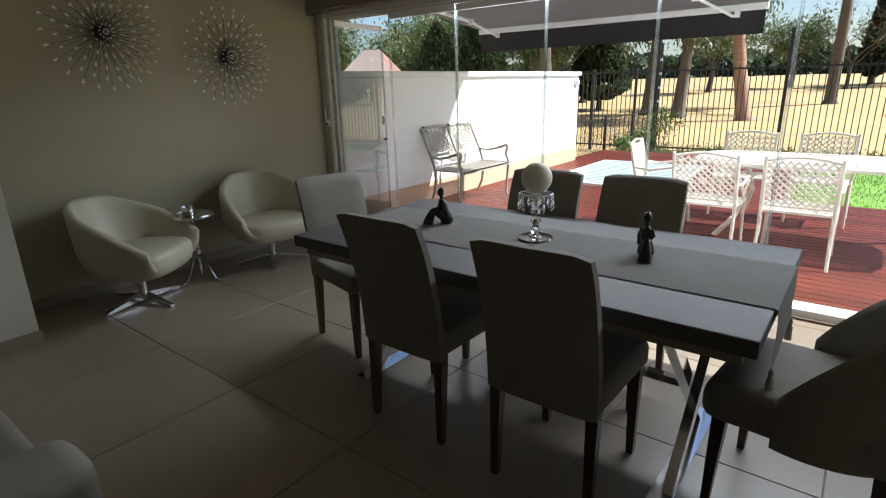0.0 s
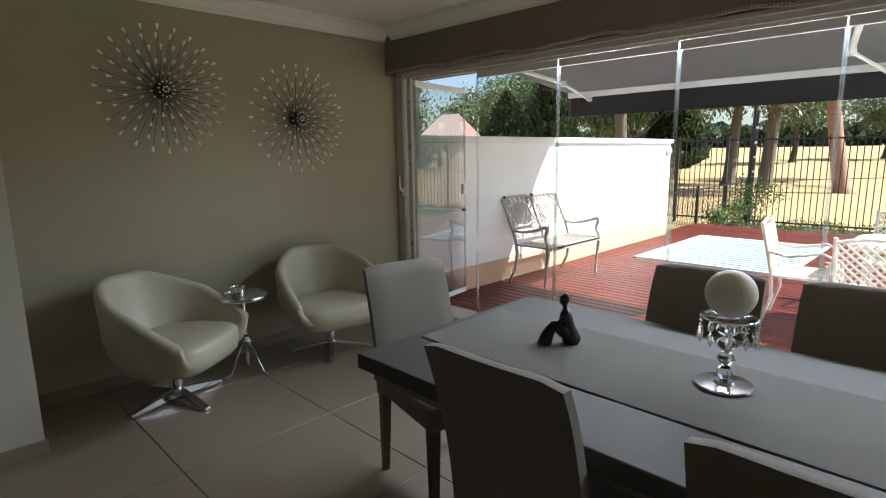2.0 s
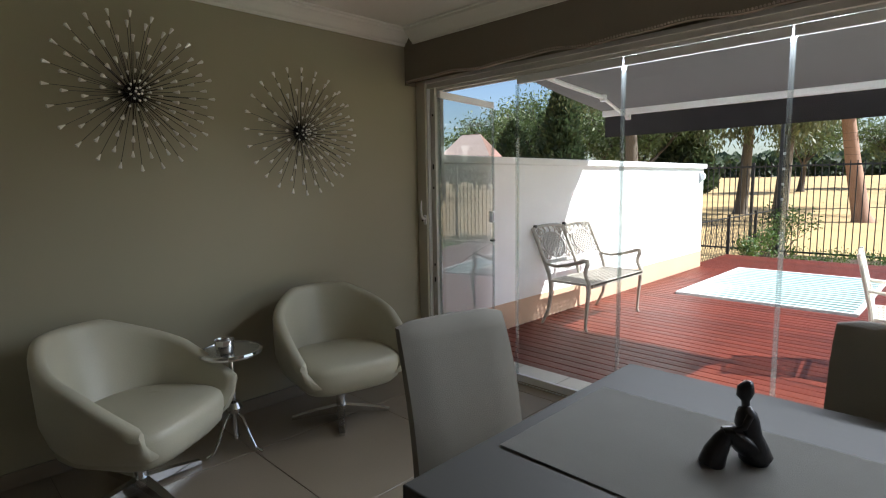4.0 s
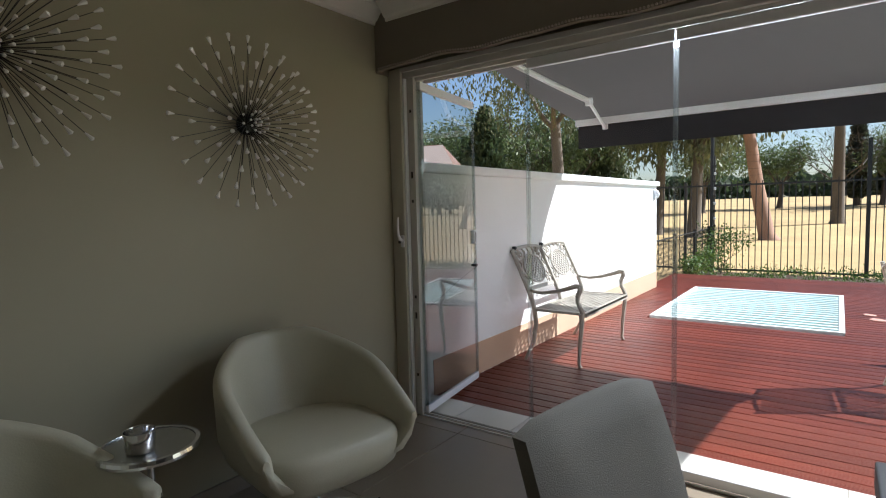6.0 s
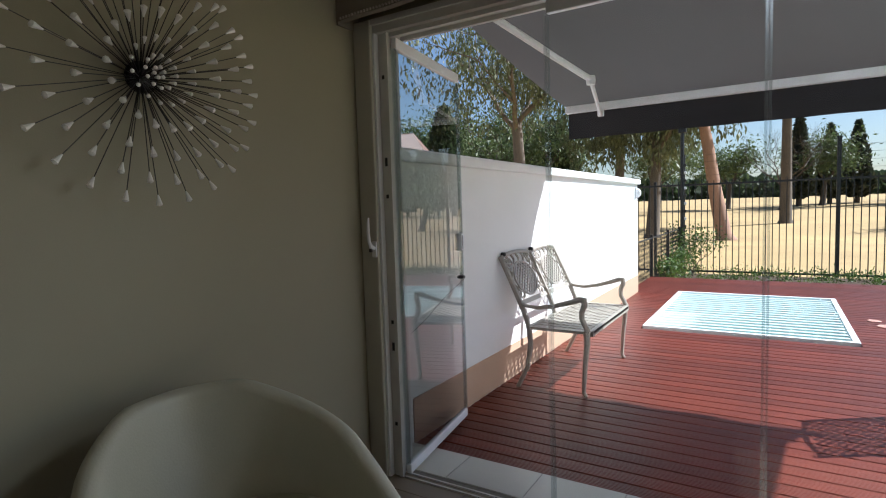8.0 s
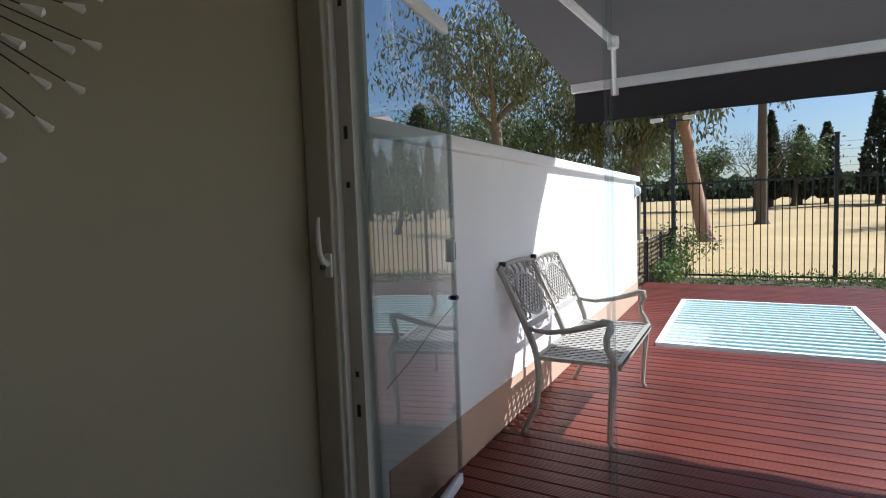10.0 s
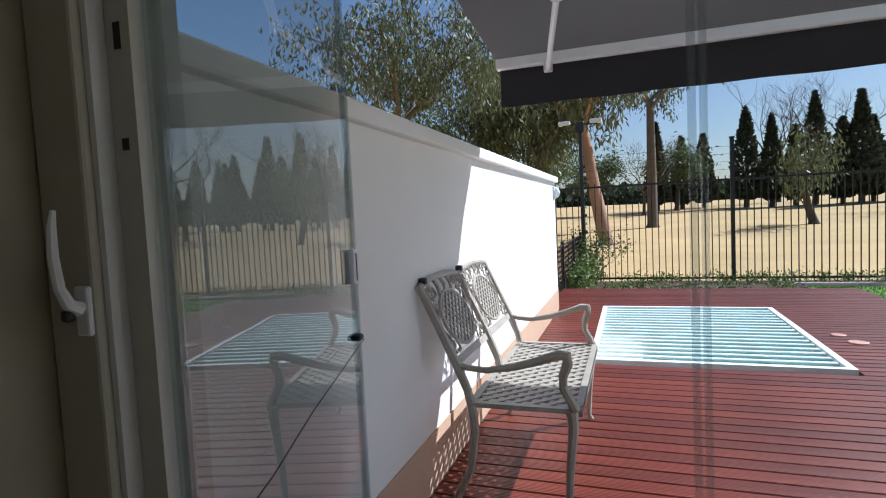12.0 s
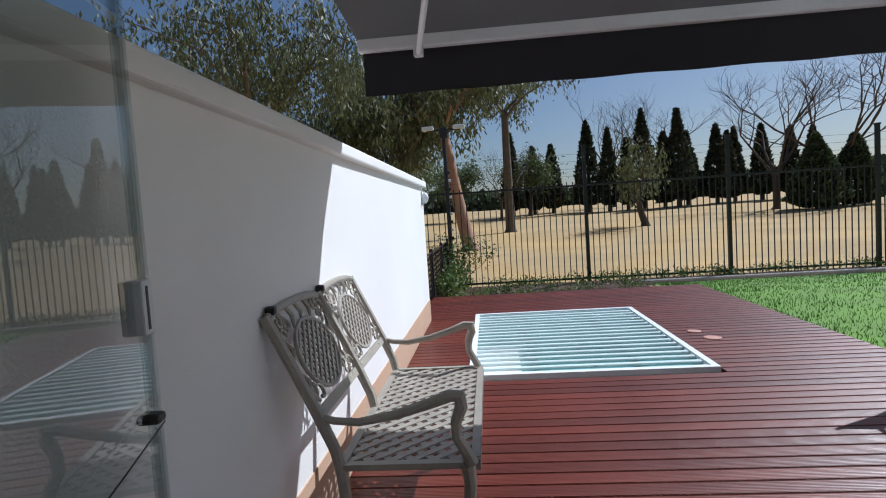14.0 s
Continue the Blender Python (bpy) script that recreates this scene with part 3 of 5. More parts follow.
# ---- dining chairs ----
def dining_chair(m, label):
    c = thing("dining_chair", m, label, "chair", "chairs round the table")
    # local: faces +Y, origin on the floor under the seat's middle
    bm = rbox((-0.225, -0.24, 0.40), (0.225, 0.25, 0.505), 0.03, 3)
    for v in bm.verts:
        if v.co.z > 0.49:
            v.co.z += 0.012 * (1 - (v.co.x / 0.23) ** 2)
        v.co.x *= 1 - 0.06 * max(0, -v.co.y) / 0.24
    soft(part("seat", bm, FABRIC, c), 50)
    bm = bmesh.new()
    nz, nx = 10, 8
    grid = {}
    for side in (0, 1):
        for i in range(nz + 1):
            for j in range(nx + 1):
                u, v = j / nx * 2 - 1, i / nz
                z = 0.395 + 0.595 * v
                w = 0.212 + 0.0 * v
                yc = -0.215 - 0.02 * v - 0.10 * v * v - 0.012 * (1 - u * u) * v
                t = 0.034 - 0.008 * v
                edge = max(abs(u) ** 6, (v ** 14))
                y = yc + (t * (1 - 0.45 * edge)) * (1 if side else -1)
                zz = z - 0.014 * abs(u) ** 8 * v ** 5
                grid[side, i, j] = bm.verts.new((w * u * (1 - 0.02 * v ** 10), y, zz))
    for side in (0, 1):
        for i in range(nz):
            for j in range(nx):
                q = [grid[side, i, j], grid[side, i, j + 1], grid[side, i + 1, j + 1], grid[side, i + 1, j]]
                bm.faces.new(q if side == 0 else q[::-1])
    edge_loop = [(0, j) for j in range(nx + 1)] + [(i, nx) for i in range(1, nz + 1)] + [(nz, j) for j in range(nx - 1, -1, -1)] + [(i, 0) for i in range(nz - 1, 0, -1)]
    for a, b in zip(edge_loop, edge_loop[1:] + edge_loop[:1]):
        bm.faces.new((grid[0, a[0], a[1]], grid[1, a[0], a[1]], grid[1, b[0], b[1]], grid[0, b[0], b[1]]))
    bmesh.ops.recalc_face_normals(bm, faces=bm.faces[:])
    soft(part("backrest", bm, FABRIC, c), 65)
    for x in (-1, 1):
        for y, foot in ((-0.2, -0.215), (0.21, 0.215)):
            bm = bmesh.new()
            tube(bm, [(x * 0.19, foot, 0.0), (x * 0.19, foot * 0.99, 0.04), (x * 0.188, y, 0.41)], [0.019, 0.021, 0.031], 4)
            part("leg", bm, WOODLEG, c)
    return c


ch = dining_chair(pose(3.06, -2.07, 0, 0, 0, 0), "taupe upholstered dining chair with dark wooden legs")
copy_thing(ch, pose(3.725, -2.09, 0, 0, 0, 0))
copy_thing(ch, pose(3.09, -1.40, 0, 0, 0, 180))
copy_thing(ch, pose(3.62, -1.37, 0, 0, 0, 180))
e1 = copy_thing(ch, pose(2.235, -1.73, 0, 0, 0, -102) @ Matrix.Diagonal((1, 1, 0.962, 1)))
e1["label"] = "taupe upholstered dining chair at the head of the table"


def barrel_chair(m, label):
    """An upholstered chair whose back sweeps down into low sides. Faces +Y."""
    c = thing("barrel_chair", m, label, "chair", "chairs round the table")
    bm = rbox((-0.26, -0.26, 0.36), (0.26, 0.30, 0.50), 0.05, 4)
    for v in bm.verts:
        if v.co.z > 0.48:
            v.co.z += 0.02 * (1 - (v.co.x / 0.27) ** 2)
    soft(part("seat", bm, FABRIC, c), 50)
    bm = bmesh.new()
    rows = []
    for i in range(33):
        u = -1 + i / 16
        th = radians(105) * u
        top = 0.98 - 0.45 * abs(u) ** 1.7
        row = []
        for s, z, inn in ((1, 0.36, 0), (1.03, 0.5, 0), (1.05, top - 0.03, 0), (1.05, top, 0.025), (1.05, top - 0.03, 0.05), (1.02, 0.5, 0.05), (1, 0.40, 0.05)):
            row.append(bm.verts.new(((0.285 * s - inn) * math.sin(th), -(0.30 * s - inn) * math.cos(th) - 0.12 * max(0, z - 0.5) * math.cos(th), z)))
        rows.append(row)
    for a, b in zip(rows, rows[1:]):
        for k in range(6):
            bm.faces.new((a[k], b[k], b[k + 1], a[k + 1]))
    bm.faces.new(rows[0])
    bm.faces.new(rows[-1][::-1])
    bmesh.ops.recalc_face_normals(bm, faces=bm.faces[:])
    soft(part("backrest", bm, FABRIC, c), 60)
    for x in (-1, 1):
        for y in (-0.2, 0.24):
            bm = bmesh.new()
            tube(bm, [(x * 0.21, y * 1.05, 0.0), (x * 0.2, y, 0.37)], [0.018, 0.032], 4)
            part("leg", bm, WOODLEG, c)
    return c


barrel_chair(pose(4.50, -1.82, 0, 0, 0, 84), "taupe upholstered barrel chair with a swept back")

# sofa close to the start of the walk
so = thing("sofa", pose(2.55, -3.95, 0, 0, 0, 0), "dark taupe upholstered sofa with rounded arms", "sofa")
soft(part("arm", rbox((0.32, -0.35, 0.06), (0.55, 0.5, 0.60), 0.07, 4), FABRIC, so), 50)
soft(part("arm", rbox((-1.6, -0.35, 0.06), (-1.38, 0.5, 0.60), 0.07, 4), FABRIC, so), 50)
soft(part("seat", rbox((-1.37, -0.3, 0.08), (0.31, 0.48, 0.43), 0.05, 3), FABRIC, so), 50)
soft(part("backrest", rbox((-1.6, -0.62, 0.06), (0.55, -0.36, 0.80), 0.07, 4), FABRIC, so), 50)

# ---- things on the table ----
cs = thing("candle_holder", Matrix.Translation((3.36, -1.70, TZ + 0.004)), "faceted crystal candle holder with hanging crystal drops", "candle holder")
part("base", lathe([(0, 0), (0.078, 0), (0.080, 0.004), (0.078, 0.009), (0.03, 0.011), (0.026, 0.018), (0, 0.018)], 28), CHROME, cs)
prof = [(0, 0.018), (0.012, 0.018)]
for i, r in enumerate((0.022, 0.026, 0.03, 0.034)):
    z = 0.02 + i * 0.043
    prof += [(0.011, z + 0.002), (r, z + 0.02), (r * 0.8, z + 0.033), (0.011, z + 0.042)]
prof += [(0.011, 0.195), (0, 0.195)]
part("stem", lathe(prof, 8), CRYSTAL, cs, "stacked faceted crystal stem")
part("drip_plate", lathe([(0, 0.195), (0.06, 0.2), (0.074, 0.206), (0.074, 0.211), (0.04, 0.209), (0, 0.209)], 16), CRYSTAL, cs)
part("rim", lathe([(0.072, 0.204), (0.077, 0.207), (0.072, 0.211), (0.068, 0.207), (0.072, 0.204)], 24), CHROME, cs, "chrome rim")
for k in range(10):
    a = 2 * math.pi * k / 10
    bm = lathe([(0, 0), (0.006, -0.007), (0, -0.014), (0.005, -0.02), (0, -0.026), (0.008, -0.045), (0.010, -0.055), (0, -0.075)], 6)
    part("crystal_drop", bm, CRYSTAL, cs).matrix_basis = Matrix.Translation((0.075 * math.cos(a), 0.075 * math.sin(a), 0.205))
bm = bmesh.new()
bmesh.ops.create_uvsphere(bm, u_segments=32, v_segments=20, radius=0.068)
cd = soft(part("ball_candle", bm, WAX))
cd.matrix_world = Matrix.Translation((3.36, -1.70, TZ + 0.004 + 0.209 + 0.0675))
tagged(cd, "round cream wax candle on the crystal holder", "candle")


def figurine(m, label):
    """A seated draped figure as one plain mesh."""
    bm = bmesh.new()
    tube(bm, [(0.045, 0, 0.0), (0.046, 0, 0.012), (0.040, 0, 0.032), (0.034, 0, 0.062), (0.024, 0, 0.092), (0.022, 0, 0.112), (0.020, 0, 0.128)], [0.026, 0.034, 0.031, 0.022, 0.025, 0.020, 0.008], 14)
    tube(bm, [(0.020, 0, 0.124), (0.019, 0, 0.140), (0.016, 0, 0.150), (0.018, 0, 0.164), (0.026, 0, 0.176), (0.032, 0, 0.178)], [0.008, 0.009, 0.016, 0.018, 0.012, 0.004], 12)
    tube(bm, [(0.042, -0.006, 0.026), (0.008, -0.010, 0.050), (-0.018, -0.010, 0.074), (-0.030, -0.010, 0.072)], [0.024, 0.022, 0.017, 0.012], 10)
    tube(bm, [(-0.016, -0.010, 0.078), (-0.030, -0.010, 0.056), (-0.044, -0.010, 0.028), (-0.052, -0.010, 0.0)], [0.012, 0.019, 0.024, 0.027], 10)
    tube(bm, [(0.020, -0.020, 0.112), (0.004, -0.030, 0.092), (-0.012, -0.018, 0.078)], [0.008, 0.007, 0.006], 8)
    tube(bm, [(0.020, 0.020, 0.112), (0.044, 0.032, 0.080), (0.050, 0.030, 0.040)], [0.008, 0.007, 0.006], 8)
    f = soft(part("figurine", bm, PEWTER), 60)
    f.matrix_world = m
    return tagged(f, label, "figurine")


figurine(pose(2.81, -1.715, TZ + 0.004, 0, 0, 42), "small dark pewter seated figurine on the table runner")
figurine(pose(3.855, -1.72, TZ + 0.004, 0, 0, 100), "small dark pewter kneeling figurine on the table runner")


# ---- outside: ground ----
def gz(x, y):
    """Height of the ground."""
    z = -0.14
    if y > 7.5:
        z -= 0.31 * min(1, (y - 7.5) / 3.5)
    if y > 30:
        z += 0.027 * min(y - 30, 75)
    return z


verts, faces = [], []
xs = [-900, -400, -200, -120] + list(range(-90, 91, 5)) + [120, 200, 400, 900]
ys = [-300, -60, -20, -8, 0, 4, 7.5, 9, 11, 14, 18, 25] + list(range(28, 90, 4)) + [100, 130, 200, 400, 900]
for y in ys:
    for x in xs:
        bumpy = 0.12 * noise.noise(Vector((x * 0.08, y * 0.08, 0))) if y > 14 else 0
        verts.append((x, y, gz(x, y) + bumpy))
w = len(xs)
for j in range(len(ys) - 1):
    for i in range(w - 1):
        faces.append((j * w + i, j * w + i + 1, (j + 1) * w + i + 1, (j + 1) * w + i))
tagged(mesh_from("ground", verts, faces, DRY), "dry straw-coloured winter grass of a golf course", "ground", kind="structure")

# green lawn between deck and fence
verts, faces = [], []
lx = [3.72 + 0.5 * i for i in range(26)]
ly = [0.4 + 0.5 * i for i in range(21)]
for y in ly:
    for x in lx:
        verts.append((x, y, gz(x, y) + 0.05 + 0.01 * noise.noise(Vector((x, y, 2)))))
for j in range(len(ly) - 1):
    for i in range(len(lx) - 1):
        faces.append((j * len(lx) + i, j * len(lx) + i + 1, (j + 1) * len(lx) + i + 1, (j + 1) * len(lx) + i))
tagged(mesh_from("ground_lawn", verts, faces, LAWN), "short green watered lawn beside the deck", "lawn", kind="structure")
rng = random.Random(5)
verts, faces = [], []
for _ in range(26000):
    x, y = 3.75 + 9 * rng.random() ** 1.5, 1.0 + 9.4 * rng.random()
    z = gz(x, y) + 0.045
    a, h = rng.random() * 6.28, 0.02 + 0.03 * rng.random()
    dx, dy = 0.006 * math.cos(a), 0.006 * math.sin(a)
    k = len(verts)
    verts += [(x - dx, y - dy, z), (x + dx, y + dy, z), (x + dy * 3 * rng.random(), y + dx * 2, z + h)]
    faces.append((k, k + 1, k + 2))
tagged(mesh_from("lawn_grass", verts, faces, LAWN), "short green grass blades of the lawn", "grass", kind="stuff")

tagged(part("planting_bed", boxes(((-0.6, 7.95, -0.6), (3.62, 11.2, -0.34)), ((3.62, 10.9, -0.6), (16, 11.35, -0.36))), SOIL), "bare brown soil bed along the fence", "flower bed", kind="structure")
kb = thing("kerb", Matrix.Identity(4), "low pale concrete edging along the bed", "kerb", kind="structure")
for i in range(12):
    part("kerb_stone", rbox((3.66 + i * 1.0, 10.78, -0.6), (3.66 + i * 1.0 + 0.985, 10.88, -0.33), 0.012, 1), KERB, kb)


def leaf_cloud(centres, n, size, rng, droop=0.0, spread=0.5, shape=(1, 1, 1), narrow=0.45):
    """Small leaf blades scattered round the centres."""
    vs, fs = [], []
    for _ in range(n):
        c = centres[rng.randrange(len(centres))]
        o = Vector((rng.gauss(0, 1) * shape[0], rng.gauss(0, 1) * shape[1], rng.gauss(0, 1) * shape[2])) * spread
        p = Vector(c) + o
        d = Vector((rng.gauss(0, 1), rng.gauss(0, 1), rng.gauss(0, 1) - droop * 2)).normalized()
        s = d.orthogonal().normalized()
        s = Matrix.Rotation(rng.random() * 6.28, 3, d) @ s
        ln = size * (0.6 + 0.8 * rng.random())
        k = len(vs)
        vs += [p, p + d * ln * 0.5 + s * ln * narrow * 0.5, p + d * ln, p + d * ln * 0.5 - s * ln * narrow * 0.5]
        fs.append((k, k + 1, k + 2, k + 3))
    return vs, fs


def limb(bm, rng, p, d, length, r, depth, tips, up=0.1, wig=0.25, kids=3, shrink=0.68):
    """A branching limb; collects the ends of the twigs."""
    pts, rad, q = [Vector(p)], [r], Vector(p)
    d = Vector(d).normalized()
    n = 4
    for i in range(n):
        d = (d + Vector((rng.gauss(0, wig), rng.gauss(0, wig), rng.gauss(0, wig) * 0.6 + up)) * 0.5).normalized()
        q = q + d * length / n
        pts.append(q.copy())
        rad.append(r * (1 - 0.5 * (i + 1) / n))
    tube(bm, pts, rad, 7 if r > 0.08 else 4, cap=False)
    if depth == 0:
        tips.append(q)
        return
    for k in range(kids):
        at = pts[rng.choice((2, 3, 4))] if k else pts[-1]
        nd = (d + Vector((rng.gauss(0, 0.7), rng.gauss(0, 0.7), rng.gauss(0, 0.35) + up))).normalized()
        limb(bm, rng, at, nd, length * shrink * (0.75 + 0.5 * rng.random()), r * 0.5, depth - 1, tips, up, wig, kids, shrink)
    if depth <= 1:
        tips.append(pts[2])


def gum_tree(x, y, trunk, lean, seed, label, leaves=7000, bark=BARK, leafm=None, r=0.35, size=0.30, droop=1.2, depth=3, length=4.0, spread=0.36, hang=1.3, name="gum_tree"):
    rng = random.Random(seed)
    t = thing(name, Matrix.Translation((x, y, gz(x, y) - 0.1)), label, "tree")
    bm, tips = bmesh.new(), []
    pts = [Vector((0, 0, 0)), Vector((lean[0] * 0.1, lean[1] * 0.1, 0.35)), Vector((lean[0] * 0.5, lean[1] * 0.45, trunk * 0.45)), Vector((lean[0] * 0.75, lean[1] * 0.8, trunk * 0.75)), Vector((lean[0], lean[1], trunk))]
    tube(bm, pts, [r * 1.6, r * 1.08, r * 0.9, r * 0.8, r * 0.7], 14)
    k0 = 4
    for k in range(k0):
        a = 6.28 * (k + rng.random() * 0.6) / k0
        limb(bm, rng, pts[-1] - Vector((0, 0, 0.25 * k * rng.random())), (math.cos(a) * 0.8, math.sin(a) * 0.8, 0.75), length * (0.8 + 0.4 * rng.random()), r * 0.42, depth, tips, 0.12)
    soft(part("trunk", bm, bark, t), 70)
    if leaves:
        cl = []
        for tp in tips:
            for j in range(3):
                cl.append(tp + Vector((rng.gauss(0, 0.3), rng.gauss(0, 0.3), -hang * rng.random())))
        vs, fs = leaf_cloud(cl, leaves, size, rng, droop, spread, (0.75, 0.75, 0.8), 0.32)
        mesh_from("crown", vs, fs, leafm or LEAF_GUM, t, "stuff")
    return t


def conifer(x, y, h, rad, seed, label, name="cypress", leafm=None, n=3500, base=0.08, size=0.35, bare=0.0, tier=0.0):
    """An upright conifer: trunk and a tapering ragged crown."""
    rng = random.Random(seed)
    t = thing(name, Matrix.Translation((x, y, gz(x, y) - 0.1)), label, "tree", "cypress row" if name == "cypress" else "")
    bm = bmesh.new()
    tube(bm, [(0, 0, 0), (0.02 * h * rng.random(), 0, h * 0.5), (0, 0, h * 0.97)], [0.028 * h, 0.018 * h, 0.004 * h], 8)
    part("trunk", bm, BARK_FAR, t)
    vs, fs = [], []
    for _ in range(n):
        u = rng.random() ** 1.35
        z = h * (base + (1 - base) * u)
        prof = (1 - u) ** 0.8 * min(1, (u + 0.06) * 6)
        a = rng.random() * 6.283
        lump = 1 + 0.28 * noise.noise(Vector((math.cos(a) * 1.7, math.sin(a) * 1.7, z * (0.9 if not tier else tier) + seed)))
        rr = rad * prof * lump * (0.55 + 0.45 * rng.random() ** 0.5)
        p = Vector((rr * math.cos(a), rr * math.sin(a), z))
        d = Vector((math.cos(a) * 0.6 + rng.gauss(0, 0.35), math.sin(a) * 0.6 + rng.gauss(0, 0.35), 0.65 + rng.gauss(0, 0.4))).normalized()
        s = Matrix.Rotation(rng.random() * 6.28, 3, d) @ d.orthogonal().normalized()
        ln = size * (0.6 + 0.8 * rng.random())
        k = len(vs)
        vs += [p - d * ln * 0.4, p + s * ln * 0.3, p + d * ln * 0.6, p - s * ln * 0.3]
        fs.append((k, k + 1, k + 2, k + 3))
    mesh_from("crown", vs, fs, leafm or LEAF_CYP, t, "stuff")
    return t


# near trees beyond the fence
gum_tree(-0.12, 24.2, 5.6, (-1.0, 0.2), 11, "gum tree with peeling reddish bark and leaning trunk", leaves=3000, bark=BARK_RED, r=0.30, length=1.9)
gum_tree(2.2, 37.0, 8.2, (0.0, 0.0), 12, "tall dark-trunked gum tree on the dry golf course", leaves=4500, bark=BARK, r=0.32, length=2.2)
gum_tree(-3.4, 25.5, 4.8, (0.2, 0.3), 13, "dark-trunked gum tree with hanging foliage behind the fence", leaves=9000, bark=BARK, r=0.30, length=2.2, hang=2.2)
gum_tree(-7.0, 18.5, 5.2, (-0.3, 0.0), 14, "large weeping gum tree behind the white wall", leaves=13000, bark=BARK, r=0.28, length=2.5, size=0.21, hang=2.2)
gum_tree(-5.6, 27.5, 5.0, (0.3, 0.0), 15, "weeping gum tree with drooping grey-green leaves", leaves=9000, bark=BARK, r=0.28, length=2.2, hang=2.6)
gum_tree(10.6, 35.0, 2.2, (-0.5, 0.0), 16, "small crooked tree on the golf course", leaves=1400, bark=BARK_FAR, r=0.22, length=1.8, depth=2)
# pines and broad trees beyond the wall
conifer(-13.5, 23.0, 7.2, 1.9, 21, "dense dark green pine tree behind the white wall", "pine_tree", LEAF_DARK, 7000, 0.12, 0.42, tier=1.8)
conifer(-17.5, 24.0, 5.5, 2.2, 22, "dark green pine tree behind the white wall", "pine_tree", LEAF_DARK, 6000, 0.1, 0.42, tier=1.8)
conifer(-20.0, 31.0, 6.8, 2.6, 23, "broad dark pine tree far behind the white wall", "pine_tree", LEAF_DARK, 6000, 0.1, 0.5, tier=1.8)
conifer(-10.0, 31.5, 7.0, 2.2, 24, "dark green conifer beyond the fence", "pine_tree", LEAF_DARK, 5500, 0.12, 0.42, tier=1.8)
for i, (x, y, s) in enumerate(((-25, 30, 31), (-30, 26, 32), (-14, 38, 33), (-19, 44, 34), (-8, 52, 35), (-26, 52, 36), (-2.5, 60, 37), (-33, 40, 39), (5.5, 62, 41))):
    gum_tree(x, y, 2.6, (0.2, 0.1), s, "leafy green tree on the far side of the golf course", leaves=4200, bark=BARK_FAR, leafm=LEAF_MID, r=0.25, size=0.36, length=2.1, droop=0.2, hang=1.0, spread=0.62, name="broadleaf_tree")

for x, y, h, sd in ((-16.5, 33.0, 3.6, 91), (-22.5, 35.0, 3.6, 92), (-11.5, 28.5, 2.6, 93), (-27.0, 36.0, 3.0, 94), (-18.5, 28.0, 2.0, 95)):
    gum_tree(x, y, h, (0.3, 0.1), sd, "tall leafy tree standing beyond the white wall", leaves=7500, bark=BARK_FAR, leafm=LEAF_MID, r=0.26, size=0.30, length=2.5, droop=0.3, hang=1.4, spread=0.6, name="broadleaf_tree")

# cypress row in the distance
rng = random.Random(8)
for i, x in enumerate((3.6, 6.3, 8.7, 12.4, 14.4, 16.5, 18.5, 20.3, 21.7, 23.9, 26.8, 28.2, 29.9, 33.0, 36.0, 38.5)):
    big = 1.2 if i in (3, 6, 8) else 1
    conifer(x, 64 + rng.uniform(-3, 3), rng.uniform(8.0, 9.6) * big, rng.uniform(1.4, 1.9) * big, 50 + i, "tall dark cypress in the row across the golf course", n=2300, base=0.10, size=0.5)


def bare_tree(x, y, h, seed, label):
    rng = random.Random(seed)
    t = thing("bare_tree", Matrix.Translation((x, y, gz(x, y) - 0.1)), label, "tree", "leafless trees")
    bm, tips = bmesh.new(), []
    tube(bm, [(0, 0, 0), (0.1, 0, 0.3), (0.15, 0.1, h * 0.28)], [0.028 * h, 0.02 * h, 0.016 * h], 9)
    for k in range(5):
        a = 6.28 * (k + rng.random() * 0.7) / 5
        limb(bm, rng, (0.15, 0.1, h * (0.2 + 0.08 * rng.random())), (math.cos(a) * 0.8, math.sin(a) * 0.8, 0.9), h * 0.36, 0.010 * h, 4, tips, 0.12, 0.3, 3, 0.66)
    part("trunk", bm, BARK_FAR, t)
    return t


bare_tree(24.0, 46.0, 12.5, 71, "large leafless tree with fine branches on the golf course")
bare_tree(28.5, 46.0, 14.0, 72, "large leafless tree beyond the lawn")
bare_tree(18.0, 76.0, 15.0, 73, "tall leafless tree behind the cypress row")
bare_tree(25.0, 80.0, 15.0, 74, "tall leafless tree behind the cypress row")
bare_tree(2.0, 56.0, 8.0, 75, "leafless tree far across the golf course")
conifer(25.5, 43.0, 5.6, 2.4, 81, "round dark green conifer under the leafless trees", "pine_tree", LEAF_DARK, 5000, 0.05, 0.4)
conifer(29.5, 45.0, 5.6, 2.4, 82, "round dark green conifer under the leafless trees", "pine_tree", LEAF_DARK, 5000, 0.05, 0.4)
# far wood along the horizon
rng = random.Random(3)
vs, fs = [], []
for _ in range(26000):
    x = rng.uniform(-150, 150)
    y = 105 + 25 * rng.random() + 0.0006 * x * x
    z = gz(x, y) + (3.5 + 2.5 * noise.noise(Vector((x * 0.07, 0, 1))) + 2 * noise.noise(Vector((x * 0.3, 2, 1)))) * rng.random() ** 0.7
    s = 0.5 + 0.6 * rng.random()
    a = rng.random() * 6.28
    k = len(vs)
    c, d = math.cos(a) * s, math.sin(a) * s
    vs += [(x - c, y - d, z), (x + 0.3, y, z - s * 0.6), (x + c, y + d, z + 0.2), (x, y + 0.2, z + s)]
    fs.append((k, k + 1, k + 2, k + 3))
tagged(mesh_from("far_wood", vs, fs, LEAF_DARK), "dark belt of trees along the horizon", "wood", kind="stuff")

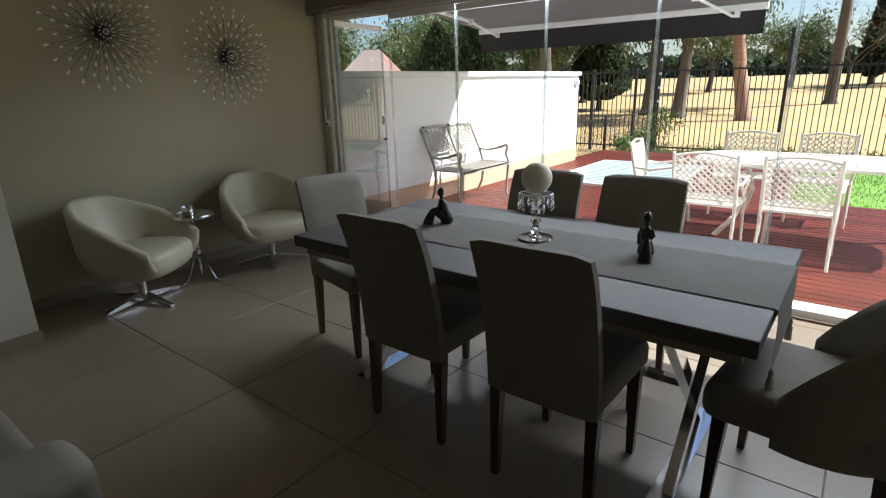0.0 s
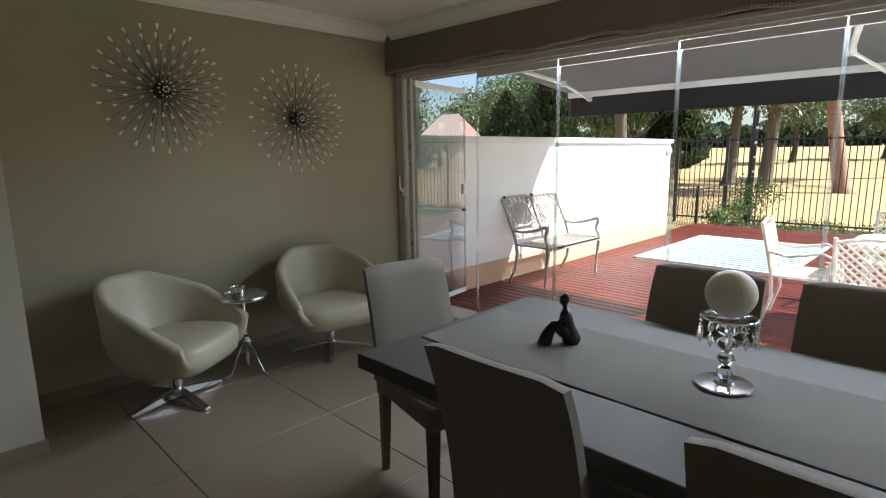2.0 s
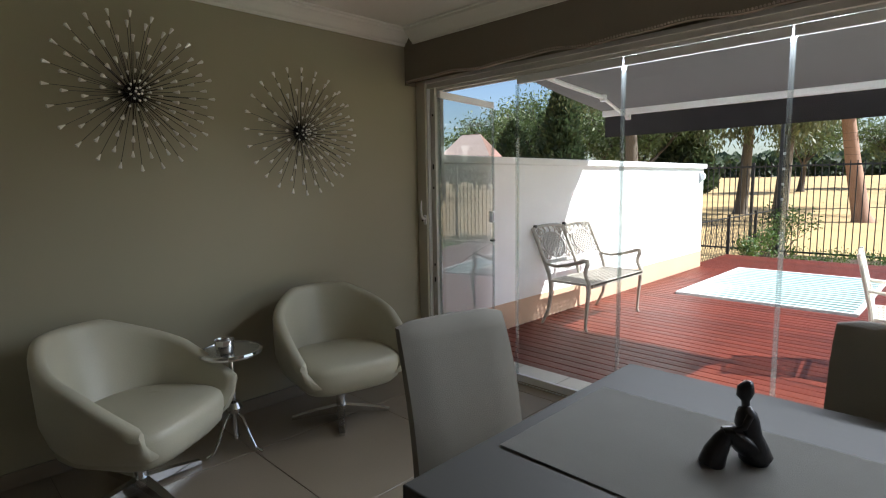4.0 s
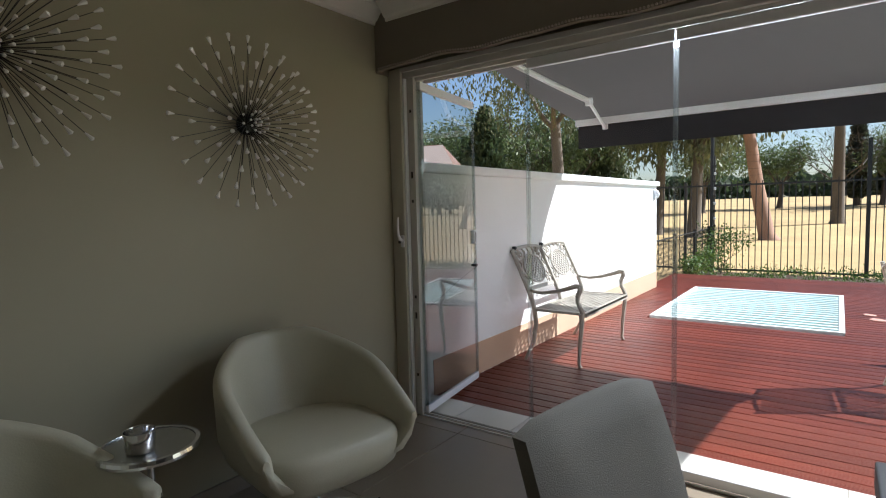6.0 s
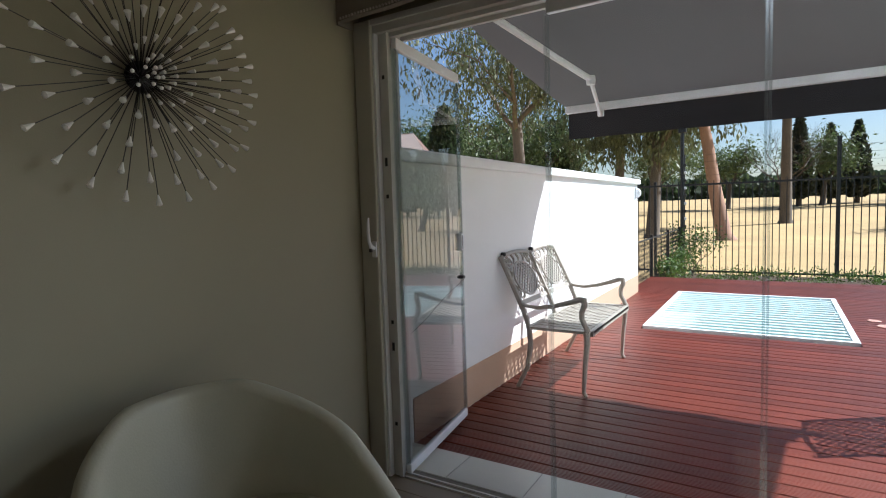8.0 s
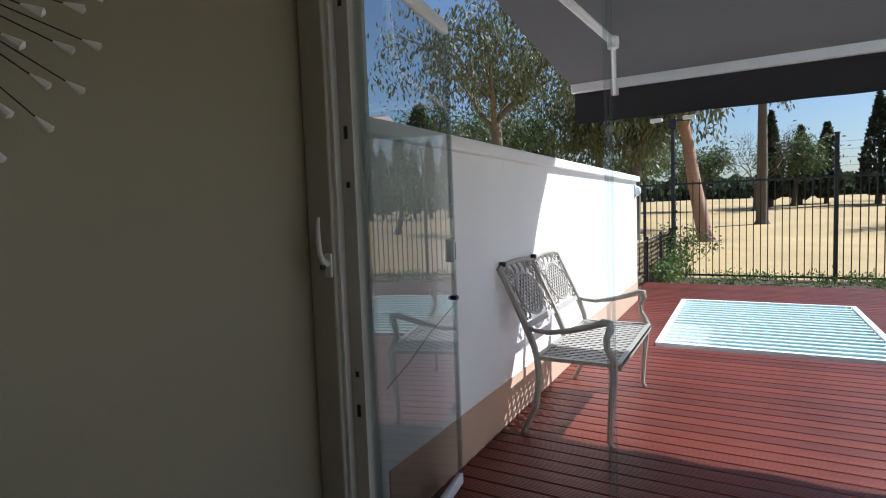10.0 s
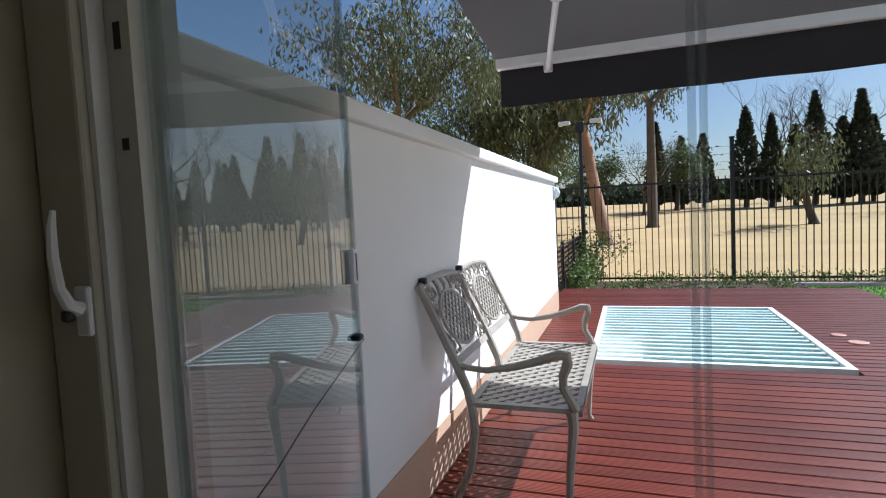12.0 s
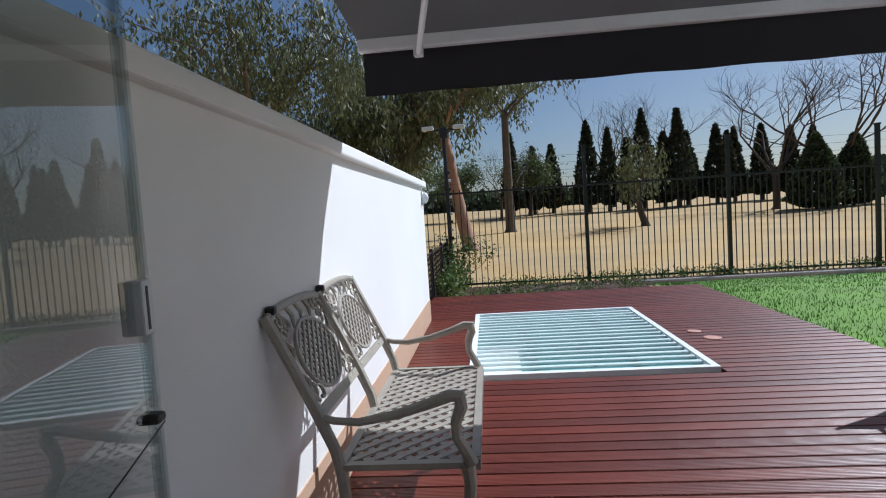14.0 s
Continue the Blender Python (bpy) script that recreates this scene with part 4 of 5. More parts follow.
# canvas canopy peeping over the wall
cn = thing("canvas_canopy", pose(-1.05, 1.75, -0.14, 0, 0, 20), "small pinkish-brown canvas canopy behind the white wall", "canopy")
CA, CB = [(-0.10, 0, 2.08), (0.12, 0, 2.08)], [(-0.52, -0.46, 1.55), (0.52, -0.46, 1.55), (0.52, 0.46, 1.55), (-0.52, 0.46, 1.55)]
for nm, tone, sides in (("pale_side", CLOTHP, ((CB[0], CB[1], CA[1], CA[0]), (CB[3], CB[0], CA[0]))), ("brown_side", ROOFT, ((CB[1], CB[2], CA[1]), (CB[2], CB[3], CA[0], CA[1])))):
    bm = bmesh.new()
    for f in sides:
        bm.faces.new([bm.verts.new(p) for p in f])
    bmesh.ops.remove_doubles(bm, verts=bm.verts[:], dist=0.0005)
    bmesh.ops.subdivide_edges(bm, edges=bm.edges[:], cuts=5, use_grid_fill=True)
    for v in bm.verts:
        v.co.z -= 0.05 * max(0, (2.08 - v.co.z)) * (2.0 - v.co.z) * 2 * (0.7 + 0.5 * math.sin(v.co.x * 21) * math.cos(v.co.y * 17))
    bmesh.ops.solidify(bm, geom=bm.faces[:], thickness=0.008)
    soft(part(nm, bm, tone, cn), 50)
for px, py in ((-0.38, -0.36), (0.38, -0.36), (0.38, 0.36), (-0.38, 0.36)):
    part("leg", boxes(((px - 0.02, py - 0.02, 0), (px + 0.02, py + 0.02, 1.6))), ALU, cn)

# ---- the white boundary wall ----
ww = thing("boundary_wall", Matrix.Identity(4), "white plastered boundary wall with a tan painted plinth and coping", "boundary wall", kind="structure")
part("wall_body", boxes(((-0.29, 0.102, -0.3), (-0.03, 6.18, 1.555))), RENDERW, ww)
part("plinth", boxes(((-0.03, 0.37, -0.02), (-0.024, 6.18, 0.235))), BAND, ww, "tan painted plinth")
part("coping", rbox((-0.33, 0.102, 1.555), (0.012, 6.22, 1.625), 0.012, 2), RENDERW, ww, "overhanging plaster coping")
tagged(part("wall_house_outside", boxes(((-6.0, 0.02, -0.3), (-0.33, 0.3, 2.8)), ((X1 + 0.2, 0.02, -0.3), (12, 0.3, 2.8))), PLASTERH), "plastered outside wall of the house", "wall", kind="structure")
tagged(part("roof_eave", boxes(((-6.0, -7, 2.86), (12, 0.62, 2.98))), PLASTERH), "flat roof of the house with a shallow eave", "roof", kind="structure")
bl = thing("bulkhead_lamp", Matrix.Translation((-0.03, 6.05, 1.43)), "oval pale wall lamp near the end of the white wall", "wall lamp")
part("backplate", rbox((0, -0.055, -0.08), (0.02, 0.055, 0.08), 0.012, 2), LAMPW, bl)
bm = bmesh.new()
bmesh.ops.create_uvsphere(bm, u_segments=20, v_segments=12, radius=1, matrix=Matrix.Translation((0.03, 0, 0)) @ Matrix.Diagonal((0.05, 0.042, 0.066, 1)))
soft(part("diffuser", bm, ALU_WHITE, bl))

# ---- awning ----
aw = thing("awning", Matrix.Identity(4), "retractable grey canvas awning with a dark hanging valance", "awning")
AX0, AX1, AY, AZ = 0.10, 3.50, 2.68, 2.13
bm = bmesh.new()
prev = None
for i in range(13):
    u = i / 12
    y = 0.36 + (AY - 0.36) * u
    z = 2.50 + (AZ + 0.02 - 2.50) * u - 0.03 * math.sin(math.pi * u)
    row = [bm.verts.new((AX0 + (AX1 - AX0) * k / 16, y, z + 0.008 * math.sin(k * 1.3) * math.sin(math.pi * u))) for k in range(17)]
    if prev:
        for k in range(16):
            bm.faces.new((prev[k], row[k], row[k + 1], prev[k + 1]))
    prev = row
bmesh.ops.solidify(bm, geom=bm.faces[:], thickness=0.004)
soft(part("canopy", bm, AWN, aw), 60)
part("front_bar", rbox((AX0, AY - 0.03, AZ - 0.04), (AX1, AY + 0.03, AZ + 0.03), 0.01, 2), ALU_WHITE, aw, "white front bar")
bm = bmesh.new()
prev = None
for k in range(69):
    x = AX0 + 0.02 + (AX1 - AX0 - 0.04) * k / 68
    o = 0.012 * math.sin(k * 0.6)
    row = [bm.verts.new((x, AY + 0.01 + o * j / 3, AZ - 0.035 - 0.225 * j / 3)) for j in range(4)]
    if prev:
        for j in range(3):
            bm.faces.new((prev[j], prev[j + 1], row[j + 1], row[j]))
    prev = row
bmesh.ops.solidify(bm, geom=bm.faces[:], thickness=0.003)
soft(part("valance", bm, VAL, aw, "dark canvas valance"), 60)
part("cassette", rbox((AX0 - 0.04, 0.301, 2.46), (AX1 + 0.04, 0.46, 2.62), 0.03, 3), ALU_WHITE, aw, "white awning cassette")
for x0, s in ((0.40, 1), (3.22, -1)):
    bm = bmesh.new()
    tube(bm, [(x0 - 0.15 * s, 0.44, 2.42), (x0 + 0.08 * s, 1.3, 2.235), (x0 + 0.18 * s, 1.78, 2.16)], 0.022, 8)
    soft(part("folding_arm", bm, ALU_WHITE, aw, "white folding arm"))
    part("elbow", lathe([(0, -0.03), (0.03, -0.03), (0.034, 0), (0.03, 0.03), (0, 0.03)], 14), ALU_WHITE, aw, "round elbow joint").matrix_basis = Matrix.Translation((x0 + 0.18 * s, 1.79, 2.155))
    bm = bmesh.new()
    tube(bm, [(x0 + 0.18 * s, 1.79, 2.155), (x0 + 0.08 * s, 2.3, 2.09), (x0 + 0.02 * s, 2.62, 2.045)], 0.015, 8)
    soft(part("forearm", bm, ALU_WHITE, aw, "white folding arm"))
    part("arm_bracket", rbox((x0 - 0.005, 2.60, 2.03), (x0 + 0.045, 2.64, 2.092), 0.006, 2), ALU_WHITE, aw)

# ---- deck ----
DZ = -0.02
dk = thing("deck", Matrix.Identity(4), "red-brown hardwood deck of grooved boards round a plunge pool", "deck", kind="structure")
part("joist_bed", boxes(((-0.18, 0.362, -0.3), (0.50, 7.9, DZ - 0.026)), ((0.5, 0.362, -0.3), (2.36, 3.84, DZ - 0.026)), ((0.5, 6.36, -0.3), (2.36, 7.9, DZ - 0.026)), ((2.36, 0.362, -0.3), (3.70, 7.9, DZ - 0.026)), ((3.70, 0.362, -0.3), (7.0, 4.0, DZ - 0.026))), DECKSUB, dk)

# ---- plunge pool ----
PXA, PXB, PYA, PYB = 0.52, 2.33, 3.89, 6.35
pl = thing("plunge_pool", Matrix.Identity(4), "small plunge pool under a slatted pale teal cover", "pool")
part("basin", boxes(((PXA - 0.02, PYA - 0.02, -1.2), (PXB + 0.02, PYB + 0.02, -1.15)), ((PXA - 0.02, PYA - 0.02, -1.15), (PXA, PYB + 0.02, -0.05)), ((PXB, PYA - 0.02, -1.15), (PXB + 0.02, PYB + 0.02, -0.05)), ((PXA, PYA - 0.02, -1.15), (PXB, PYA, -0.05)), ((PXA, PYB, -1.15), (PXB, PYB + 0.02, -0.05))), POOLWALL, pl)
part("water", boxes(((PXA, PYA, -0.35), (PXB, PYB, -0.075))), WATER, pl, "dark teal water")
for lo, hi in (((PXA - 0.02, PYA - 0.02, -0.05), (PXB + 0.02, PYA + 0.03, DZ + 0.012)), ((PXA - 0.02, PYB - 0.03, -0.05), (PXB + 0.02, PYB + 0.02, DZ + 0.012)), ((PXA - 0.02, PYA + 0.03, -0.05), (PXA + 0.03, PYB - 0.03, DZ + 0.012)), ((PXB - 0.03, PYA + 0.03, -0.05), (PXB + 0.02, PYB - 0.03, DZ + 0.012))):
    part("rim", boxes((lo, hi)), POOLRIM, pl, "white rim")
NSL = 17
pitch = (PYB - PYA - 0.06) / NSL
sl = None
for k in range(NSL):
    if sl is None:
        bm = rbox((PXA + 0.031, 0, -0.022), (PXB - 0.031, pitch * 0.36, 0.0), 0.004, 1)
        first = part("cover_slat", bm, SLAT, pl)
        sl = first.data
        first.location = (0, PYA + 0.035, DZ)
    else:
        o = new("cover_slat", sl)
        o.parent = pl
        o.location = (0, PYA + 0.035 + k * pitch, DZ)
for x in (PXA + 0.5, PXB - 0.5):
    part("cover_rail", boxes(((x, PYA + 0.031, -0.075), (x + 0.04, PYB - 0.031, DZ - 0.0225))), WATER, pl)
part("pool_step", boxes(((PXA, PYA, -0.074), (PXA + 0.40, PYA + 0.85, -0.064))), POOLRIM, pl, "pale entry step")
for (x, y, r) in ((2.64, 4.75, 0.075), (2.58, 5.02, 0.06)):
    o = part("skimmer_lid", lathe([(0, 0), (r, 0), (r, 0.008), (r * 0.85, 0.012), (r * 0.8, 0.009), (0, 0.009)], 28), PINK)
    o.matrix_world = Matrix.Translation((x, y, DZ + 0.001))
    tagged(o, "round pinkish pool lid set in the deck", "lid")


# ---- cast garden furniture ----
def cast_bench(m):
    """Two-seat bench. Local: seat faces +X, length along Y from 0 to L."""
    L = 1.11
    b = thing("garden_bench", m, "bronze cast aluminium two-seat garden bench with lattice seat", "bench")
    SZ = 0.445
    # seat lattice and rim
    bm = bmesh.new()
    ms = Matrix.Translation((0.07, 0.03, SZ)) @ Matrix(((0, 0, 1, 0), (1, 0, 0, 0), (0, 1, 0, 0), (0, 0, 0, 1)))
    lattice(bm, ms, L - 0.06, 0.42, 0.072, 0.026, 0.008)
    part("seat_lattice", bm, CAST, b)
    bm = bmesh.new()
    rim = [(0.06, 0.02), (0.46, 0.02), (0.50, 0.05), (0.50, L - 0.05), (0.46, L - 0.02), (0.06, L - 0.02)]
    for p, q in zip(rim, rim[1:] + rim[:1]):
        bar(bm, (p[0], p[1], SZ), (q[0], q[1], SZ), 0.03, 0.02)
    bar(bm, (0.505, 0.03, SZ - 0.01), (0.505, L - 0.03, SZ - 0.01), 0.02, 0.035)
    part("seat_rim", bm, CAST, b)
    # back: two framed panels of scrollwork round an oval lattice, leaning
    lean = math.radians(24)
    for k in range(2):
        y0 = 0.03 + k * (L / 2)
        w2, h2 = L / 2 - 0.06, 0.36
        mb = Matrix.Translation((-0.005, y0, SZ + 0.17)) @ Matrix.Rotation(-lean, 4, "Y") @ Matrix(((0, 1, 0, 0), (1, 0, 0, 0), (0, 0, 1, 0), (0, 0, 0, 1)))
        cx, cz, ra, rb = w2 / 2, h2 * 0.47, w2 * 0.36, h2 * 0.37
        bm = bmesh.new()
        for sg in (-1, 1):
            for i in range(-7, 8):
                # a slanted bar cut to the oval
                off = i * 0.043
                pts = [(u, off + sg * u * 0.9) for u in [ra * (j / 40 * 2 - 1) for j in range(41)]]
                pts = [(u, v) for u, v in pts if (u / ra) ** 2 + (v / rb) ** 2 < 1]
                if len(pts) > 1:
                    bar(bm, mb @ Vector((cx + pts[0][0], 0.002 * sg, cz + pts[0][1])), mb @ Vector((cx + pts[-1][0], 0.002 * sg, cz + pts[-1][1])), 0.012, 0.008, mb.to_3x3() @ Vector((0, 1, 0)))
        part("back_lattice", bm, CAST, b)
        bm = bmesh.new()
        tube(bm, [mb @ Vector((cx + ra * math.cos(a * math.pi / 12), 0.003, cz + rb * math.sin(a * math.pi / 12))) for a in range(25)], 0.008, 6, False)
        part("oval_frame", bm, CAST, b)
        bm = bmesh.new()
        for qx in (-1, 1):
            for qz in (-1, 1):
                # curled vine and leaves in each corner
                c0 = Vector((cx + qx * w2 * 0.40, 0, cz + qz * h2 * (0.42 if qz > 0 else 0.37)))
                for turn, rr in ((0.0, 0.042), (2.2, 0.030), (4.0, 0.036)):
                    o = c0 + Vector((math.cos(turn) * 0.030 - qx * 0.012, 0, math.sin(turn) * 0.03 - qz * 0.012))
                    o.x = min(max(o.x, 0.03), w2 - 0.03)
                    o.z = min(max(o.z, 0.03), h2 - 0.02)
                    tube(bm, [mb @ (o + Vector((qx * rr * (1 - j / 12) * math.cos(turn + j * 0.62), 0.003, rr * (1 - j / 12) * math.sin(turn + j * 0.62)))) for j in range(10)], 0.0065, 5, True)
                tube(bm, [mb @ Vector((cx + qx * w2 * 0.47, 0.002, cz + qz * h2 * 0.05)), mb @ Vector((cx + qx * w2 * 0.40, 0.004, cz + qz * h2 * 0.16)), mb @ Vector((cx + qx * w2 * 0.47, 0.002, cz + qz * h2 * 0.30))], [0.004, 0.010, 0.004], 5, True)
        for i in range(5):
            u = w2 * (0.14 + 0.18 * i)
            tube(bm, [mb @ Vector((u, 0.002, h2 + 0.01)), mb @ Vector((u + 0.02, 0.002, h2 - 0.03)), mb @ Vector((u - 0.01, 0.002, h2 - 0.06 - 0.012 * abs(i - 2)))], [0.008, 0.009, 0.004], 5, True)
        tagged(part("back_scrollwork", bm, CAST, b), kind="stuff")
        bm = bmesh.new()
        top = [mb @ Vector((w2 * i / 10, 0, h2 + 0.022 * math.sin(math.pi * i / 10) ** 0.5)) for i in range(11)]
        tube(bm, top, 0.016, 8)
        soft(part("top_rail", bm, CAST, b))
        bm = bmesh.new()
        bar(bm, mb @ Vector((0, 0, 0)), mb @ Vector((w2, 0, 0)), 0.034, 0.014, mb.to_3x3() @ Vector((0, 1, 0)))
        part("lower_rail", bm, CAST, b)
    for y in (0.015, L / 2, L - 0.015):
        bm = bmesh.new()
        tube(bm, [(0.06, y, SZ - 0.02), (0.045, y, SZ + 0.06), (0.0, y, SZ + 0.17), (-0.075, y, SZ + 0.335), (-0.155, y, SZ + 0.505)], [0.018, 0.02, 0.021, 0.019, 0.02], 8)
        soft(part("back_post", bm, CAST, b))
        if y != L / 2:
            bm = bmesh.new()
            tube(bm, [(0.06, y, SZ), (0.07, y, 0.33), (0.045, y, 0.16), (-0.035, y, 0.0)], [0.021, 0.021, 0.018, 0.016], 8)
            soft(part("leg", bm, CAST, b))
            bm = bmesh.new()
            tube(bm, [(0.475, y, SZ), (0.48, y, 0.38), (0.462, y, 0.2), (0.452, y, 0.03), (0.468, y, 0.0)], [0.025, 0.021, 0.017, 0.014, 0.016], 8)
            soft(part("leg", bm, CAST, b))
            bm = bmesh.new()
            tube(bm, [(0.0, y, SZ + 0.17), (0.05, y, SZ + 0.155), (0.13, y, SZ + 0.148), (0.25, y, SZ + 0.168), (0.36, y, SZ + 0.20), (0.43, y, SZ + 0.225), (0.462, y, SZ + 0.222), (0.465, y, SZ + 0.19), (0.445, y, SZ + 0.14), (0.445, y, SZ + 0.09), (0.475, y, SZ + 0.035), (0.49, y, SZ)], [0.013, 0.013, 0.014, 0.016, 0.018, 0.021, 0.024, 0.022, 0.019, 0.018, 0.019, 0.021], 8)
            soft(part("armrest", bm, CAST, b))
    for y in (0.05, L / 2 + 0.02):
        part("wall_bumper", rbox((-0.165, y - 0.014, SZ + 0.505), (-0.128, y + 0.014, SZ + 0.535), 0.008, 2), BLACK, b, "black rubber wall bumper")
    return b


cast_bench(pose(0.137, 1.50, DZ, 0, 0, 0))


def cast_chair(m, label):
    """Cast armchair. Local: faces +Y."""
    c = thing("garden_chair", m, label, "garden chair", "cream garden chairs")
    SZ, W = 0.43, 0.50
    bm = bmesh.new()
    lattice(bm, Matrix.Translation((-W / 2, -0.2, SZ)) @ Matrix.Rotation(radians(-90), 4, "X"), W, 0.42, 0.062, 0.016, 0.008)
    for v in bm.verts:
        if v.co.y < -0.2:
            v.co.y = -0.4 - v.co.y
    part("seat_lattice", bm, CASTW, c)
    bm = bmesh.new()
    for p, q in (((-W / 2, -0.2), (W / 2, -0.2)), ((W / 2, -0.2), (W / 2, 0.22)), ((W / 2, 0.22), (-W / 2, 0.22)), ((-W / 2, 0.22), (-W / 2, -0.2))):
        bar(bm, (*p, SZ), (*q, SZ), 0.028, 0.02)
    part("seat_rim", bm, CASTW, c)
    mb = Matrix.Translation((-W / 2 + 0.01, -0.215, SZ + 0.05)) @ Matrix.Rotation(radians(13), 4, "X")
    bm = bmesh.new()
    lattice(bm, mb, W - 0.02, 0.38, 0.055, 0.013, 0.008)
    part("back_lattice", bm, CASTW, c)
    bm = bmesh.new()
    tube(bm, [mb @ Vector(((W - 0.02) * i / 10, 0, 0.38 + 0.035 * math.sin(math.pi * i / 10))) for i in range(11)], 0.013, 8)
    soft(part("top_rail", bm, CASTW, c))
    bm = bmesh.new()
    tube(bm, [mb @ Vector((0, 0, 0)), mb @ Vector((W - 0.02, 0, 0))], 0.011, 8)
    soft(part("lower_rail", bm, CASTW, c))
    for s in (-1, 1):
        x = s * W / 2
        bm = bmesh.new()
        tube(bm, [(x, -0.31, SZ + 0.45), (x, -0.22, SZ + 0.05), (x, -0.2, 0.25), (x * 1.04, -0.27, 0.0)], [0.014, 0.016, 0.015, 0.013], 8)
        soft(part("leg", bm, CASTW, c))
        bm = bmesh.new()
        tube(bm, [(x, 0.21, SZ), (x, 0.22, 0.25), (x * 1.04, 0.24, 0.0)], [0.017, 0.015, 0.013], 8)
        soft(part("leg", bm, CASTW, c))
        bm = bmesh.new()
        tube(bm, [(x, -0.25, SZ + 0.2), (x * 1.08, -0.1, SZ + 0.18), (x * 1.1, 0.12, SZ + 0.22), (x * 1.08, 0.2, SZ + 0.19), (x * 1.03, 0.17, SZ + 0.1), (x, 0.2, SZ)], 0.013, 8)
        soft(part("armrest", bm, CASTW, c))
    return c


gc = cast_chair(pose(3.43, 1.40, DZ, 0, 0, 0), "cream cast aluminium garden chair with lattice back")
copy_thing(gc, pose(4.12, 1.42, DZ, 0, 0, 0))
copy_thing(gc, pose(3.42, 2.98, DZ, 0, 0, 180))
copy_thing(gc, pose(4.15, 3.02, DZ, 0, 0, 180))
copy_thing(gc, pose(2.86, 2.0, DZ, 0, 0, -84))
gt = thing("garden_table", Matrix.Translation((4.22, 2.2, DZ)), "cream cast aluminium garden table with lattice top", "garden table")
bm = bmesh.new()
lattice(bm, Matrix.Translation((-1.02, -0.46, 0.72)) @ Matrix.Rotation(radians(-90), 4, "X"), 2.04, 0.92, 0.07, 0.03, 0.01)
for v in bm.verts:
    if v.co.y < -0.46:
        v.co.y = -0.92 - v.co.y
part("top_lattice", bm, CASTW, gt)
bm = bmesh.new()
outline = []
for k in range(48):
    a = 2 * math.pi * k / 48
    ca, sa = math.cos(a), math.sin(a)
    outline.append(Vector((1.05 * abs(ca) ** 0.4 * (1 if ca > 0 else -1), 0.49 * abs(sa) ** 0.4 * (1 if sa > 0 else -1), 0.72)))
for p, q in zip(outline, outline[1:] + outline[:1]):
    if (q - p).length > 1e-4:
        bar(bm, p, q + (q - p).normalized() * 0.004, 0.06, 0.026)
part("top_rim", bm, CASTW, gt)
for sx in (-1, 1):
    for sy in (-1, 1):
        bm = bmesh.new()
        tube(bm, [(sx * 0.75, sy * 0.33, 0.71), (sx * 0.66, sy * 0.27, 0.55), (sx * 0.6, sy * 0.22, 0.38), (sx * 0.66, sy * 0.26, 0.18), (sx * 0.8, sy * 0.36, 0.0)], [0.03, 0.026, 0.022, 0.022, 0.026], 10)
        soft(part("leg", bm, CASTW, gt))


# ---- fence ----
fn = thing("steel_fence", Matrix.Identity(4), "charcoal steel palisade fence along the golf course", "fence")
FY, FZ0, FZ1 = 11.3, -0.36, 1.73
POSTS = [-0.1, 2.75, 5.6, 8.45, 11.3, 14.15]
bal = None
for i, x in enumerate(POSTS):
    tall = 2.45 if i else 2.3
    o = part("post", boxes(((x - 0.035, FY - 0.035, -0.62), (x + 0.035, FY + 0.035, tall)), ((x - 0.045, FY - 0.045, tall), (x + 0.045, FY + 0.045, tall + 0.03))), FENCE, fn)
for x0, x1 in zip(POSTS, POSTS[1:]):
    for z in (FZ0 + 0.05, FZ1 - 0.10):
        part("rail", boxes(((x0 + 0.036, FY - 0.02, z), (x1 - 0.036, FY + 0.02, z + 0.04))), FENCE, fn)
    n = 23
    for k in range(1, n):
        x = x0 + (x1 - x0) * k / n
        if bal is None:
            bal = part("baluster", boxes(((-0.009, -0.009, FZ0), (0.009, 0.009, FZ1))), FENCE, fn).data
            bpy.data.objects["baluster"].location = (x, FY, 0)
        else:
            o = new("baluster", bal)
            o.parent = fn
            o.location = (x, FY, 0)
    for z in (1.85, 2.0, 2.15, 2.3):
        bm = bmesh.new()
        tube(bm, [(x0, FY, z), (x1, FY, z)], 0.003, 4)
        part("electric_wire", bm, FENCE, fn, "thin electric fence wire")
# fence run that goes back from the corner, and low mesh gate
fs2 = thing("side_fence", Matrix.Identity(4), "charcoal steel fence running away behind the boundary wall", "fence")
for x in (-0.7, -1.9, -3.1, -4.3, -5.5, -6.7, -7.9, -9.1):
    part("post", boxes(((x - 0.03, FY - 0.03, -0.6), (x + 0.03, FY + 0.03, 1.75))), FENCE, fs2)
for z in (FZ0 + 0.05, FZ1 - 0.10):
    part("rail", boxes(((-9.1, FY - 0.02, z), (-0.14, FY + 0.02, z + 0.04))), FENCE, fs2)
for k in range(70):
    o = new("baluster", bal)
    o.parent = fs2
    o.location = (-0.2 - k * 0.125, FY, 0)
mg = thing("mesh_gate", Matrix.Identity(4), "low dark wire mesh fence beside the white wall", "fence")
for y in (6.4, 8.0, 9.7, 11.2):
    part("post", boxes(((-0.2, y - 0.025, -0.6), (-0.15, y + 0.025, 0.72))), FENCE, mg)
bm = bmesh.new()
for k in range(60):
    y = 6.4 + k * 0.08
    bar(bm, (-0.175, y, -0.35), (-0.175, min(11.2, y + 0.5), 0.65), 0.005, 0.005, (1, 0, 0))
    bar(bm, (-0.172, y + 0.4, -0.35), (-0.172, y - 0.1, 0.65), 0.005, 0.005, (1, 0, 0))
bar(bm, (-0.175, 6.4, 0.66), (-0.175, 11.2, 0.66), 0.02, 0.02)
